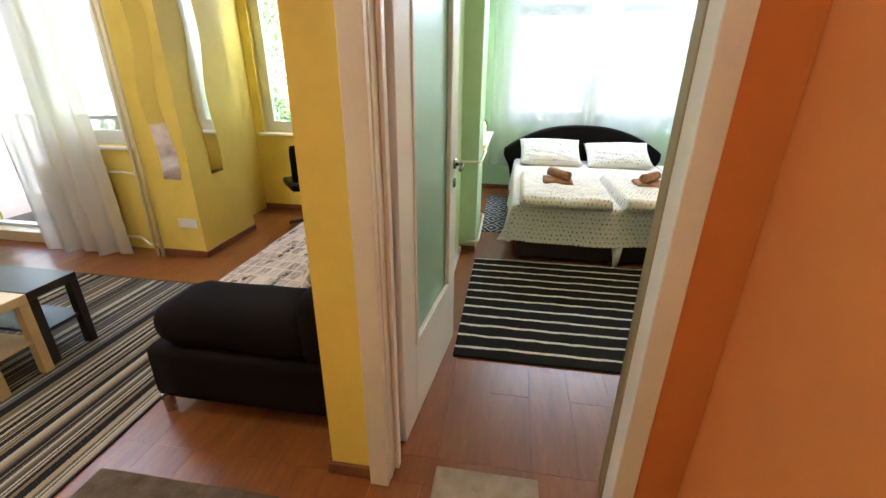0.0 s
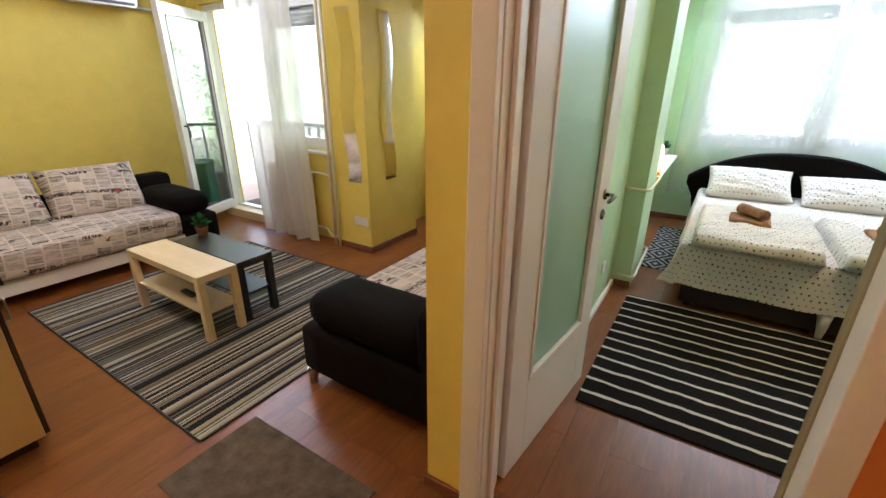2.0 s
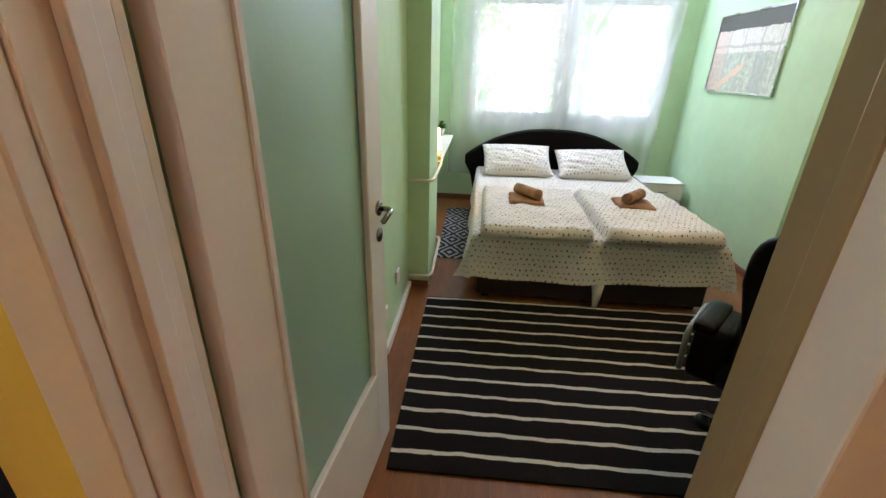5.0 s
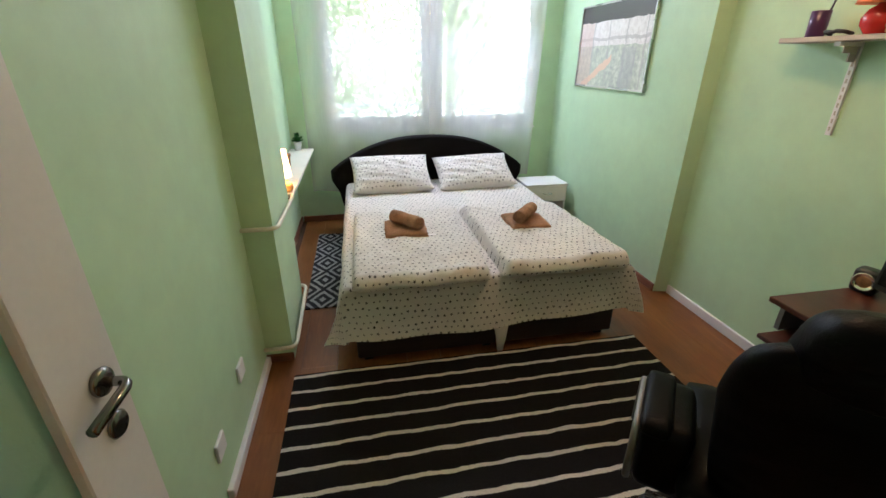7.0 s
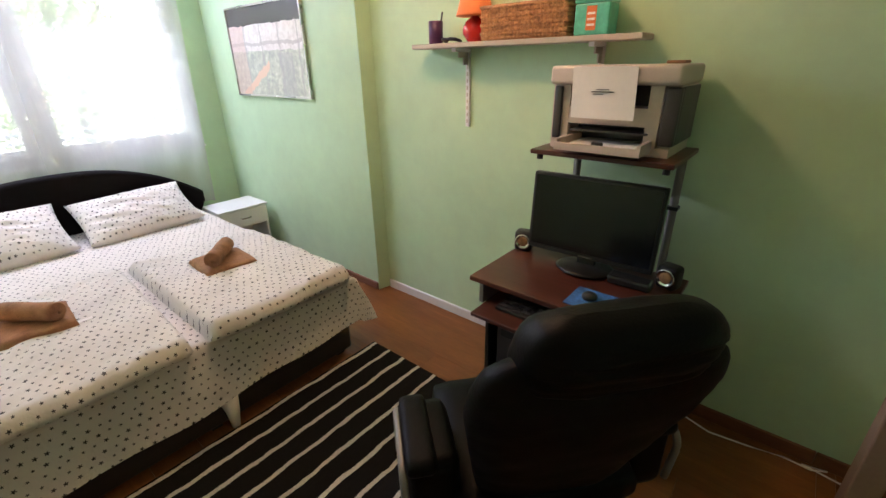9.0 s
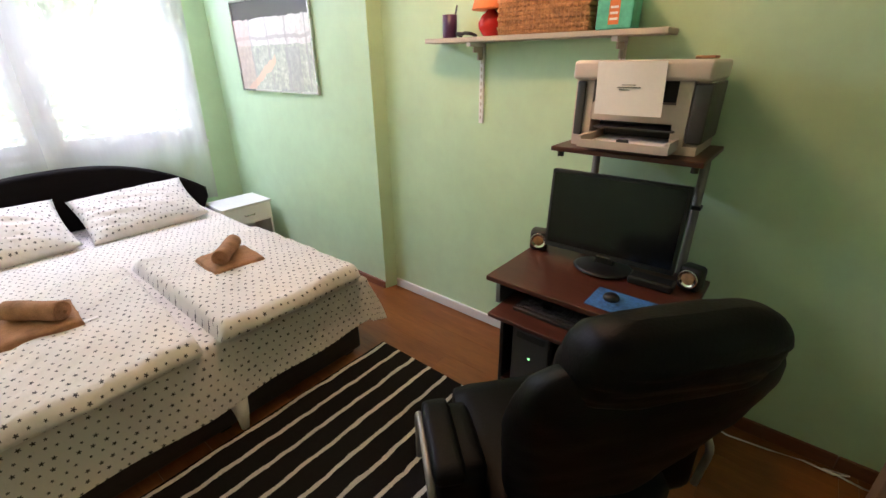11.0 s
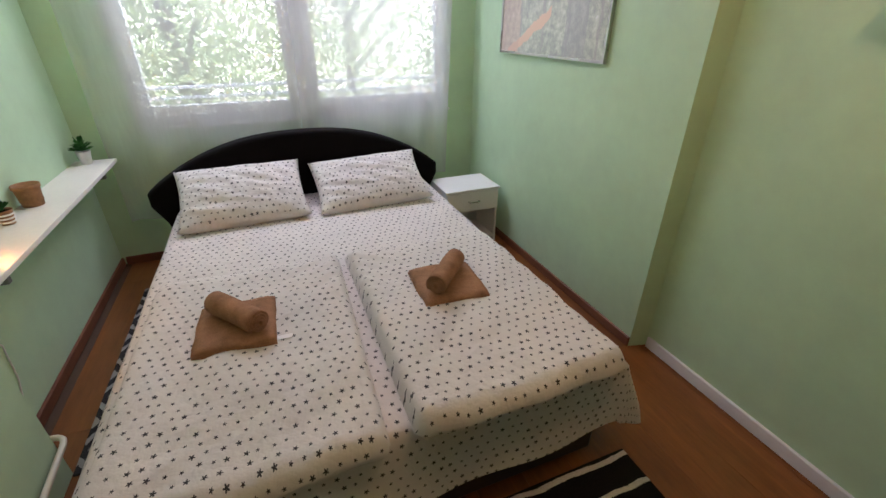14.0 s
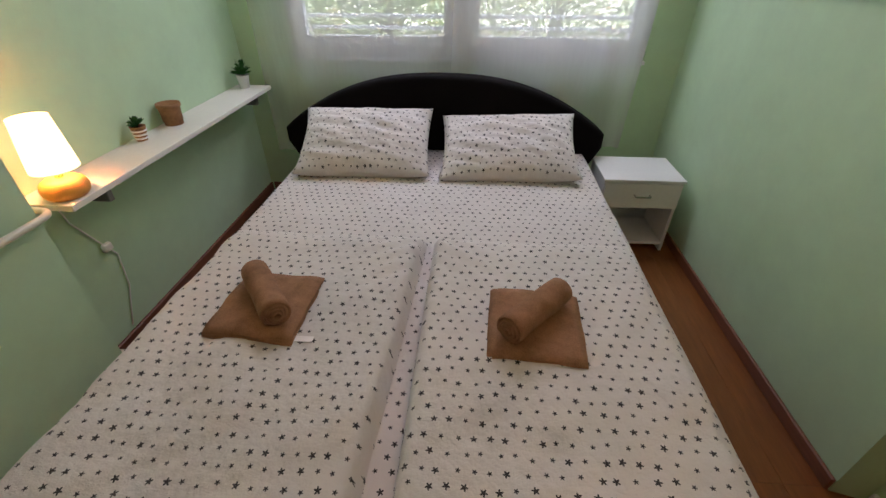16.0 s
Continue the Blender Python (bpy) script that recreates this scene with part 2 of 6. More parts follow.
def news_cloth(name):
    """Ecru upholstery printed with columns of small grey type, dark pictures and a few red ones; the UV map is in metres."""
    m, nt, p = start_mat(name)
    uv = coords(nt, "UV")
    turned = nd(nt, "ShaderNodeMapping", {0: uv, 2: (0, 0, 0.10)}).outputs[0]
    sep = nd(nt, "ShaderNodeSeparateXYZ", {0: turned})
    gx = op(nt, "DIVIDE", sep.outputs[0], 0.105)
    kx = op(nt, "FLOOR", gx)
    wob = nd(nt, "ShaderNodeTexWhiteNoise", {"W": kx}, noise_dimensions="1D").outputs[0]
    gy = op(nt, "ADD", op(nt, "DIVIDE", sep.outputs[1], 0.066), wob)
    ky = op(nt, "FLOOR", gy)
    cell = nd(nt, "ShaderNodeTexWhiteNoise", {0: nd(nt, "ShaderNodeCombineXYZ", {0: kx, 1: ky}).outputs[0]}, noise_dimensions="2D").outputs[0]
    inx = op(nt, "GREATER_THAN", op(nt, "FRACT", gx), 0.12)
    iny = op(nt, "GREATER_THAN", op(nt, "FRACT", gy), 0.16)
    streak = noise_tex(nt, nd(nt, "ShaderNodeMapping", {0: turned, 3: (13, 85, 1)}).outputs[0], 1.0, 4, 0.7)
    lines = nd(nt, "ShaderNodeMapRange", {0: streak, 1: 0.38, 2: 0.62, 3: 0.05, 4: 1.0}).outputs[0]
    text = op(nt, "MULTIPLY", op(nt, "MULTIPLY", inx, iny), op(nt, "MULTIPLY", lines, op(nt, "MULTIPLY", op(nt, "GREATER_THAN", cell, 0.12), op(nt, "MULTIPLY_ADD", cell, 0.75, 0.25))))
    hrow = op(nt, "LESS_THAN", op(nt, "FRACT", op(nt, "DIVIDE", sep.outputs[1], 0.19)), 0.15)
    hw = op(nt, "GREATER_THAN", noise_tex(nt, nd(nt, "ShaderNodeMapping", {0: turned, 3: (60, 26, 1)}).outputs[0], 1.0, 2), 0.47)
    hpart = op(nt, "GREATER_THAN", noise_tex(nt, turned, 4.5, 1), 0.50)
    head = op(nt, "MULTIPLY", hrow, op(nt, "MULTIPLY", hw, hpart))
    spot = nd(nt, "ShaderNodeTexVoronoi", {"Vector": nd(nt, "ShaderNodeMapping", {0: turned, 3: (0.7, 1.3, 1)}).outputs[0], "Scale": 5.0})
    grain = noise_tex(nt, turned, 38, 3)
    pic = op(nt, "MULTIPLY", op(nt, "LESS_THAN", spot.outputs["Distance"], 0.17), op(nt, "GREATER_THAN", grain, 0.47))
    red = op(nt, "MULTIPLY", op(nt, "LESS_THAN", spot.outputs["Distance"], 0.10), op(nt, "GREATER_THAN", nd(nt, "ShaderNodeSeparateColor", {0: spot.outputs["Color"]}).outputs[0], 0.55))
    base = ramp(nt, noise_tex(nt, uv, 3, 3), [(0.3, (0.58, 0.48, 0.41)), (0.7, (0.70, 0.60, 0.52))])
    c = mix(nt, op(nt, "MULTIPLY", text, 1.0), base, (0.05, 0.035, 0.03))
    c = mix(nt, op(nt, "MULTIPLY", head, 0.95), c, (0.03, 0.022, 0.02))
    c = mix(nt, op(nt, "MULTIPLY", pic, 0.9), c, (0.045, 0.035, 0.035))
    c = mix(nt, op(nt, "MULTIPLY", red, op(nt, "GREATER_THAN", grain, 0.52)), c, (0.45, 0.03, 0.03))
    nt.links.new(c, p.inputs["Base Color"])
    p.inputs["Roughness"].default_value = 0.85
    add_bump(nt, p, noise_tex(nt, uv, 9, 5, 0.6), 0.8, 0.016)
    return m


def sheer(name, colour, clear):
    m, nt, p = start_mat(name)
    out = nt.nodes["Material Output"]
    v = coords(nt)
    weave = noise_tex(nt, nd(nt, "ShaderNodeMapping", {0: v, 3: (1, 1, 0.15)}).outputs[0], 60, 3)
    tr = nd(nt, "ShaderNodeBsdfTransparent", {0: (1, 1, 1, 1)})
    tl = nd(nt, "ShaderNodeBsdfTranslucent", {0: (*colour, 1)})
    df = nd(nt, "ShaderNodeBsdfDiffuse", {0: (*colour, 1)})
    a = nd(nt, "ShaderNodeMixShader", {0: 0.45, 1: tl.outputs[0], 2: df.outputs[0]})
    f = nd(nt, "ShaderNodeMapRange", {0: weave, 3: 1 - clear - 0.03, 4: 1 - clear + 0.03}).outputs[0]
    b = nd(nt, "ShaderNodeMixShader", {0: f, 1: tr.outputs[0], 2: a.outputs[0]})
    nt.links.new(b.outputs[0], out.inputs[0])
    nt.nodes.remove(p)
    return m


def clear_glass(name, tint=(0.94, 0.96, 0.95), ior=1.45):
    m, nt, p = start_mat(name)
    out = nt.nodes["Material Output"]
    tr = nd(nt, "ShaderNodeBsdfTransparent", {0: (*tint, 1)})
    gl = nd(nt, "ShaderNodeBsdfGlossy", {0: (1, 1, 1, 1), 1: 0.02})
    f = op(nt, "MULTIPLY", nd(nt, "ShaderNodeFresnel", {0: ior}).outputs[0], 0.8)
    b = nd(nt, "ShaderNodeMixShader", {0: f, 1: tr.outputs[0], 2: gl.outputs[0]})
    nt.links.new(b.outputs[0], out.inputs[0])
    nt.nodes.remove(p)
    return m


def glow(name, colour, strength):
    m, nt, p = start_mat(name)
    p.inputs["Base Color"].default_value = (*colour, 1)
    p.inputs["Emission Color"].default_value = (*colour, 1)
    p.inputs["Emission Strength"].default_value = strength
    p.inputs["Roughness"].default_value = 0.5
    return m


def leaf_mat(name, dark, light):
    m, nt, p = start_mat(name)
    rnd = nd(nt, "ShaderNodeNewGeometry").outputs["Random Per Island"]
    col = ramp(nt, rnd, [(0.0, dark), (1.0, light)])
    nt.links.new(col, p.inputs["Base Color"])
    tl = nd(nt, "ShaderNodeBsdfTranslucent", {0: col})
    both = nd(nt, "ShaderNodeMixShader", {0: 0.5, 1: p.outputs[0], 2: tl.outputs[0]})
    nt.links.new(both.outputs[0], nt.nodes["Material Output"].inputs[0])
    p.inputs["Roughness"].default_value = 0.8
    p.inputs["Specular IOR Level"].default_value = 0.2
    p.inputs["Transmission Weight"].default_value = 0.0
    p.inputs["Subsurface Weight"].default_value = 0.0
    return m


GREEN = wall_paint("green_wall_paint", (0.51, 0.70, 0.46))
YELLOW = wall_paint("yellow_wall_paint", (0.79, 0.63, 0.125))
ORANGE = wall_paint("orange_wall_paint", (0.68, 0.25, 0.06))
WHITE_WALL = wall_paint("white_ceiling_paint", (0.82, 0.81, 0.78))
RENDER = wall_paint("outside_render", (0.55, 0.52, 0.48))
LAMINATE = wood("laminate_planks", (0.135, 0.041, 0.009), (0.30, 0.108, 0.024), 0.29, "Y", 0.06)
SUBFLOOR = plain("subfloor", (0.10, 0.06, 0.035), 0.8)
SKIRT_BROWN = wood("brown_skirting", (0.13, 0.045, 0.02), (0.27, 0.10, 0.045), 0.4, "Y")
GLOSS_WHITE = plain("white_gloss_paint", (0.78, 0.76, 0.76), 0.5, var=0.03, bump=0.015)
PVC = plain("white_pvc", (0.80, 0.80, 0.80), 0.3, var=0.03, bump=0.02)
# beige for the right door lining, with the dim light there darkened into it
BEIGE_SHADED = plain("beige_shaded_gloss", (0.32, 0.25, 0.14), 0.5, var=0.04, bump=0.02)
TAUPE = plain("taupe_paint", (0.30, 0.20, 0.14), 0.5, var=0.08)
PIPE = plain("cream_pipe_paint", (0.72, 0.68, 0.55), 0.35, var=0.05, bump=0.05)
WENGE = wood("dark_brown_board", (0.016, 0.009, 0.007), (0.04, 0.022, 0.016), 0.45, "X")
SUEDE = plain("dark_brown_suede", (0.0055, 0.004, 0.004), 0.9, var=0.3, big=8, fine=200, bump=0.25, dist=0.003)
STARS = star_cloth("star_print_cotton", 0.036, 0.165, 0.235)
STARS_SMALL = star_cloth("small_star_print_cotton", 0.029, 0.14, 0.20)
CLOTH = plain("off_white_cotton", (0.62, 0.56, 0.52), 0.9, var=0.08, big=12, fine=260, bump=0.3)
TOWEL = plain("brown_terry", (0.36, 0.19, 0.105), 0.95, var=0.25, big=20, fine=320, bump=0.9, dist=0.004)
RUG_B = striped_rug("black_white_striped_pile")
RUG_L = multi_rug("narrow_striped_weave")
RUG_D = diamond_rug("diamond_pattern_pile")
MAT_B = plain("grey_brown_mat", (0.13, 0.098, 0.068), 0.95, var=0.3, big=15, fine=260, bump=0.7, dist=0.004)
MAT_G = plain("beige_mat", (0.33, 0.27, 0.20), 0.95, var=0.2, big=15, fine=260, bump=0.6, dist=0.004)
NEWS = news_cloth("newsprint_upholstery")
LEATHER = plain("black_leather", (0.002, 0.0018, 0.0018), 0.46, var=0.3, big=6, fine=160, bump=0.35, dist=0.002)
LEATHER.node_tree.nodes["Principled BSDF"].inputs["Specular IOR Level"].default_value = 0.11
BLACK = plain("black_plastic", (0.012, 0.012, 0.013), 0.4, var=0.15, bump=0.08)
SCREEN = plain("screen_glass", (0.006, 0.006, 0.007), 0.16, var=0.1, bump=0.0)
MAHOG = wood("mahogany_board", (0.055, 0.014, 0.009), (0.12, 0.035, 0.020), 0.34, "Y", coat=0.05)
BIRCH = wood("birch_board", (0.60, 0.47, 0.27), (0.76, 0.63, 0.40), 0.4, "X")
BLACKWOOD = wood("black_brown_board", (0.012, 0.010, 0.009), (0.026, 0.021, 0.019), 0.3, "X")
CREAM = plain("cream_board", (0.66, 0.52, 0.26), 0.4, var=0.05, bump=0.05)
STEEL = plain("brushed_steel", (0.55, 0.54, 0.52), 0.28, 1.0, var=0.08, bump=0.05)
GREYMETAL = plain("grey_painted_metal", (0.22, 0.21, 0.20), 0.4, 0.3, var=0.1)
PRINTER = plain("printer_grey_plastic", (0.60, 0.50, 0.44), 0.42, var=0.05, bump=0.1)
DARKGREY = plain("dark_grey_plastic", (0.055, 0.05, 0.05), 0.4, var=0.1)
PAPER = plain("white_paper", (0.86, 0.82, 0.80), 0.8, var=0.03, bump=0.05)
SHELF = plain("pale_shelf_board", (0.50, 0.43, 0.36), 0.45, var=0.06, bump=0.06)
LEDGE = plain("white_ledge_board", (0.80, 0.76, 0.68), 0.45, var=0.05, bump=0.06)
WHITE_BOARD = plain("white_melamine", (0.78, 0.78, 0.77), 0.35, var=0.04, bump=0.04)
RED = plain("red_glaze", (0.55, 0.02, 0.015), 0.12, var=0.08, bump=0.0, coat=0.4)
ORANGE_CLOTH = plain("orange_lampshade", (0.75, 0.20, 0.05), 0.7, var=0.08)
WICKER = plain("wicker", (0.52, 0.26, 0.11), 0.7, var=0.25, big=30, fine=120, bump=0.6, dist=0.004)
PURPLE = plain("purple_glaze", (0.06, 0.015, 0.08), 0.3, var=0.1)
TEAL = plain("teal_tin", (0.10, 0.50, 0.36), 0.35, var=0.15, big=30)
TERRA = plain("terracotta", (0.34, 0.17, 0.07), 0.8, var=0.25, big=18, bump=0.3)
BLUE = plain("blue_printed_mat", (0.05, 0.16, 0.42), 0.4, var=0.6, big=9)
# door handle chrome; the dim room it mirrors is put into a darker colour
DARKENED_CHROME = plain("darkened_chrome", (0.24, 0.23, 0.21), 0.2, 1.0, var=0.06, bump=0.0)
CHROME = plain("chrome", (0.75, 0.74, 0.72), 0.12, 1.0, var=0.04, bump=0.0)
AMBER = plain("orange_lamp_base", (0.85, 0.38, 0.06), 0.45, var=0.08)
SHADE = glow("lit_lampshade", (1.0, 0.62, 0.26), 1.7)
BULB = glow("lit_ceiling_globe", (1.0, 0.86, 0.66), 0.9)
SHEER = sheer("sheer_voile", (0.94, 0.95, 0.97), 0.60)
SHEER_2 = sheer("denser_sheer_voile", (0.94, 0.95, 0.98), 0.46)
CURTAIN = sheer("pale_grey_curtain", (0.78, 0.76, 0.75), 0.16)
GLASS = clear_glass("window_glass")
COATED = clear_glass("coated_double_glazing", (0.45, 0.48, 0.46), 2.6)
MIRROR = plain("mirror_silver", (0.92, 0.92, 0.92), 0.03, 1.0, var=0.0, bump=0.0)
SOIL = plain("potting_soil", (0.04, 0.025, 0.015), 0.95)
LEAF = leaf_mat("houseplant_leaf", (0.02, 0.09, 0.02), (0.06, 0.20, 0.05))
TREE_LEAF = leaf_mat("tree_leaf", (0.20, 0.32, 0.12), (0.50, 0.60, 0.36))
BARK = plain("bark", (0.10, 0.07, 0.045), 0.9, var=0.3, bump=0.6, dist=0.02)
GRASS = plain("pale_paving", (0.30, 0.29, 0.26), 0.9, var=0.3, big=1.2, fine=40)
TILE = plain("balcony_tile", (0.42, 0.26, 0.18), 0.5, var=0.15)
FROST, _nt, _p = start_mat("frosted_green_glass")
_p.inputs["Base Color"].default_value = (0.60, 0.86, 0.74, 1)
_p.inputs["Roughness"].default_value = 0.35
_p.inputs["Transmission Weight"].default_value = 0.55
add_bump(_nt, _p, noise_tex(_nt, coords(_nt), 90, 2), 0.25, 0.002)


# ---- building helpers ----
BASE = {}


def thing(name, at, label, category, group="", kind=""):
    """An empty at the base of a thing; its parts hang under it."""
    ob = new(name)
    ob.empty_display_size = 0.1
    ob.location = at
    BASE[ob.name] = Vector(at)
    return tagged(ob, label, category, group, kind)


def top_of(ob):
    while ob.parent:
        ob = ob.parent
    return ob


def part(name, bm, material, parent=None, label="", smooth=False):
    """Links a bmesh in world coordinates as one mesh object under a thing or a part."""
    if parent is not None:
        base = BASE.get(top_of(parent).name, Vector())
        bmesh.ops.translate(bm, vec=-base, verts=bm.verts)
    me = bpy.data.meshes.new(name)
    bm.normal_update()
    bm.to_mesh(me)
    bm.free()
    if smooth:
        me.polygons.foreach_set("use_smooth", [True] * len(me.polygons))
    me.materials.append(material)
    ob = new(name, me)
    if parent is not None:
        ob.parent = parent
    if label:
        tagged(ob, label)
    return ob


def structure(name, bm, material, label="", category="structure"):
    ob = part(name, bm, material)
    return tagged(ob, label, category, kind="structure")


def add_box(bm, x0, x1, y0, y1, z0, z1):
    return bmesh.ops.create_cube(bm, size=1, matrix=Matrix.Translation(((x0 + x1) / 2, (y0 + y1) / 2, (z0 + z1) / 2))
                                 @ Matrix.Diagonal((abs(x1 - x0), abs(y1 - y0), abs(z1 - z0), 1)))["verts"]


def box(x0, x1, y0, y1, z0, z1, bevel=0.0, seg=2):
    bm = bmesh.new()
    add_box(bm, x0, x1, y0, y1, z0, z1)
    if bevel:
        bmesh.ops.bevel(bm, geom=bm.edges[:], offset=bevel, segments=seg, profile=0.5, affect="EDGES")
    return bm


def boxes(*rows):
    bm = bmesh.new()
    for r in rows:
        add_box(bm, *r)
    return bm


def tube(points, radius, sides=10):
    """A round bar through points, with mitred turns."""
    bm = bmesh.new()
    pts = [Vector(p) for p in points]
    rings = []
    for i, p in enumerate(pts):
        d = (pts[min(i + 1, len(pts) - 1)] - pts[max(i - 1, 0)]).normalized()
        q = d.to_track_quat("Z", "Y").to_matrix()
        rr = radius(i / (len(pts) - 1)) if callable(radius) else radius
        rings.append([bm.verts.new(p + q @ Vector((math.cos(a) * rr, math.sin(a) * rr, 0)))
                      for a in (2 * math.pi * k / sides for k in range(sides))])
    for a, b in zip(rings, rings[1:]):
        # match the start of the next ring to this one
        s = min(range(sides), key=lambda k: (b[k].co - a[0].co).length)
        for k in range(sides):
            bm.faces.new((a[k], a[(k + 1) % sides], b[(k + 1 + s) % sides], b[(k + s) % sides]))
    bm.faces.new(rings[0][::-1])
    bm.faces.new(rings[-1])
    bmesh.ops.recalc_face_normals(bm, faces=bm.faces)
    return bm


def bent(points, r=0.05, steps=5):
    """Rounds the corners of a line of points."""
    pts = [Vector(p) for p in points]
    out = [pts[0]]
    for a, b, c in zip(pts, pts[1:], pts[2:]):
        u, v = (a - b), (c - b)
        k = min(r, u.length / 2, v.length / 2)
        p, q = b + u.normalized() * k, b + v.normalized() * k
        for i in range(steps + 1):
            t = i / steps
            out.append(p * (1 - t) ** 2 + b * 2 * t * (1 - t) + q * t * t)
    out.append(pts[-1])
    return out


def lathe(at, profile, sides=24):
    """A turned body from (radius, height) pairs."""
    bm = bmesh.new()
    c = Vector(at)
    rings = [[bm.verts.new(c + Vector((r * math.cos(2 * math.pi * k / sides), r * math.sin(2 * math.pi * k / sides), h))) for k in range(sides)]
             for r, h in profile]
    for a, b in zip(rings, rings[1:]):
        for k in range(sides):
            bm.faces.new((a[k], a[(k + 1) % sides], b[(k + 1) % sides], b[k]))
    bm.faces.new(rings[0][::-1])
    bm.faces.new(rings[-1])
    return bm


def sheet(nu, nv, place, uv=None):
    """A grid surface; place(u, v) gives the point and uv(u, v) its map in metres."""
    bm = bmesh.new()
    lay = bm.loops.layers.uv.new("UVMap")
    vs = [[bm.verts.new(place(i / nu, j / nv)) for j in range(nv + 1)] for i in range(nu + 1)]
    for i in range(nu):
        for j in range(nv):
            f = bm.faces.new((vs[i][j], vs[i + 1][j], vs[i + 1][j + 1], vs[i][j + 1]))
            if uv:
                for lp, (a, b) in zip(f.loops, ((i, j), (i + 1, j), (i + 1, j + 1), (i, j + 1))):
                    lp[lay].uv = uv(a / nu, b / nv)
    return bm


def cushion(cx, cy, cz, lx, ly, lz, turn, puff=0.5, n=20, power=3.2):
    """A stuffed pad centred at a point, with pinched corners; UV in metres."""
    bm = bmesh.new()
    lay = bm.loops.layers.uv.new("UVMap")
    m = Matrix.Translation((cx, cy, cz)) @ turn

    def shape(u, v, side):
        e = (1 - abs(u) ** power) * (1 - abs(v) ** power)
        h = lz / 2 * max(0.0, e) ** puff
        pinch = 1 - 0.05 * (1 - (u * u * v * v)) * (abs(u) ** 6 + abs(v) ** 6) / 2
        w = (noise.noise(Vector((u * 2 + cx * 3, v * 2 + cy * 3, side))) * 0.10 + noise.noise(Vector((u * 5 + cx, v * 7 + u * 4, side * 3))) * 0.07) * lz * max(0, e)
        return m @ Vector((u * lx / 2 * pinch, v * ly / 2 * pinch, side * h + w))
    for side in (1, -1):
        g = [[bm.verts.new(shape(2 * i / n - 1, 2 * j / n - 1, side)) for j in range(n + 1)] for i in range(n + 1)]
        for i in range(n):
            for j in range(n):
                q = [(i, j), (i + 1, j), (i + 1, j + 1), (i, j + 1)]
                if side < 0:
                    q.reverse()
                f = bm.faces.new([g[a][b] for a, b in q])
                for lp, (a, b) in zip(f.loops, q):
                    lp[lay].uv = (a / n * lx + cx, b / n * ly + cy)
    bmesh.ops.remove_doubles(bm, verts=bm.verts, dist=0.0008)
    return bm


def pillow_pad(at, lx, ly, lz, turn, n=36):
    """A bed pillow: domed, thin towards the seams, with pointed corners, drawn-in edges and pull creases."""
    m = Matrix.Translation(at) @ turn
    bm = bmesh.new()
    lay = bm.loops.layers.uv.new("UVMap")

    def shape(u, v, side):
        e = max(0.0, (1 - u * u) * (1 - v * v))
        h = lz / 2 * e ** 0.42
        x = u * lx / 2 * (1 - 0.055 * (1 - v * v) * u * u)
        y = v * ly / 2 * (1 - 0.075 * (1 - u * u) * v * v)
        pull = noise.noise(Vector((u * 1.5 + at[0] * 5, v * 6 + u * 3.0, side * 2.0))) * 0.075
        fine = noise.noise(Vector((u * 8 + v * 5, v * 9 + at[0] * 7, side))) * 0.06
        w = (pull + fine) * lz * min(1.0, e * 2.2)
        curl = 0.018 * (abs(u) * abs(v)) ** 3
        return m @ Vector((x, y, side * h + w + curl))
    for side in (1, -1):
        g = [[bm.verts.new(shape(2 * i / n - 1, 2 * j / n - 1, side)) for j in range(n + 1)] for i in range(n + 1)]
        for i in range(n):
            for j in range(n):
                q = [(i, j), (i + 1, j), (i + 1, j + 1), (i, j + 1)]
                if side < 0:
                    q.reverse()
                f = bm.faces.new([g[a][b] for a, b in q])
                for lp, (a, b) in zip(f.loops, q):
                    lp[lay].uv = (a / n * lx + at[0], b / n * ly + at[1])
    bmesh.ops.remove_doubles(bm, verts=bm.verts, dist=0.0008)
    return bm


def rot(rx=0, ry=0, rz=0):
    return pose(0, 0, 0, rx, ry, rz)


def soft_box(x0, x1, y0, y1, z0, z1, r=0.05, seg=4, wob=0.006):
    """A padded block with rounded edges and slightly uneven faces; UV in metres."""
    bm = bmesh.new()
    add_box(bm, x0, x1, y0, y1, z0, z1)
    bmesh.ops.subdivide_edges(bm, edges=bm.edges[:], cuts=6, use_grid_fill=True)
    sx, sy, sz = (x1 - x0) / 2 - r, (y1 - y0) / 2 - r, (z1 - z0) / 2 - r
    c = Vector(((x0 + x1) / 2, (y0 + y1) / 2, (z0 + z1) / 2))
    lay = bm.loops.layers.uv.new("UVMap")
    for f in bm.faces:
        for lp in f.loops:
            p = lp.vert.co
            n = f.normal
            lp[lay].uv = (p.y + p.z * 0.7, p.z) if abs(n.x) > 0.7 else ((p.x, p.z + p.y * 0.3) if abs(n.y) > 0.7 else (p.x, p.y))
    for v in bm.verts:
        d = v.co - c
        k = Vector((max(-sx, min(sx, d.x)), max(-sy, min(sy, d.y)), max(-sz, min(sz, d.z))))
        e = d - k
        if e.length > 1e-6:
            lim = max(abs(e.x), abs(e.y), abs(e.z))
            e = e.normalized() * lim
        v.co = c + k + e + d.normalized() * noise.noise(v.co * 5) * wob
    bm.normal_update()
    return bm


def sphere(at, r, squash=1.0, seg=20):
    bm = bmesh.new()
    bmesh.ops.create_uvsphere(bm, u_segments=seg, v_segments=seg // 2, radius=r, matrix=Matrix.Translation(at) @ Matrix.Diagonal((1, 1, squash, 1)))
    return bm


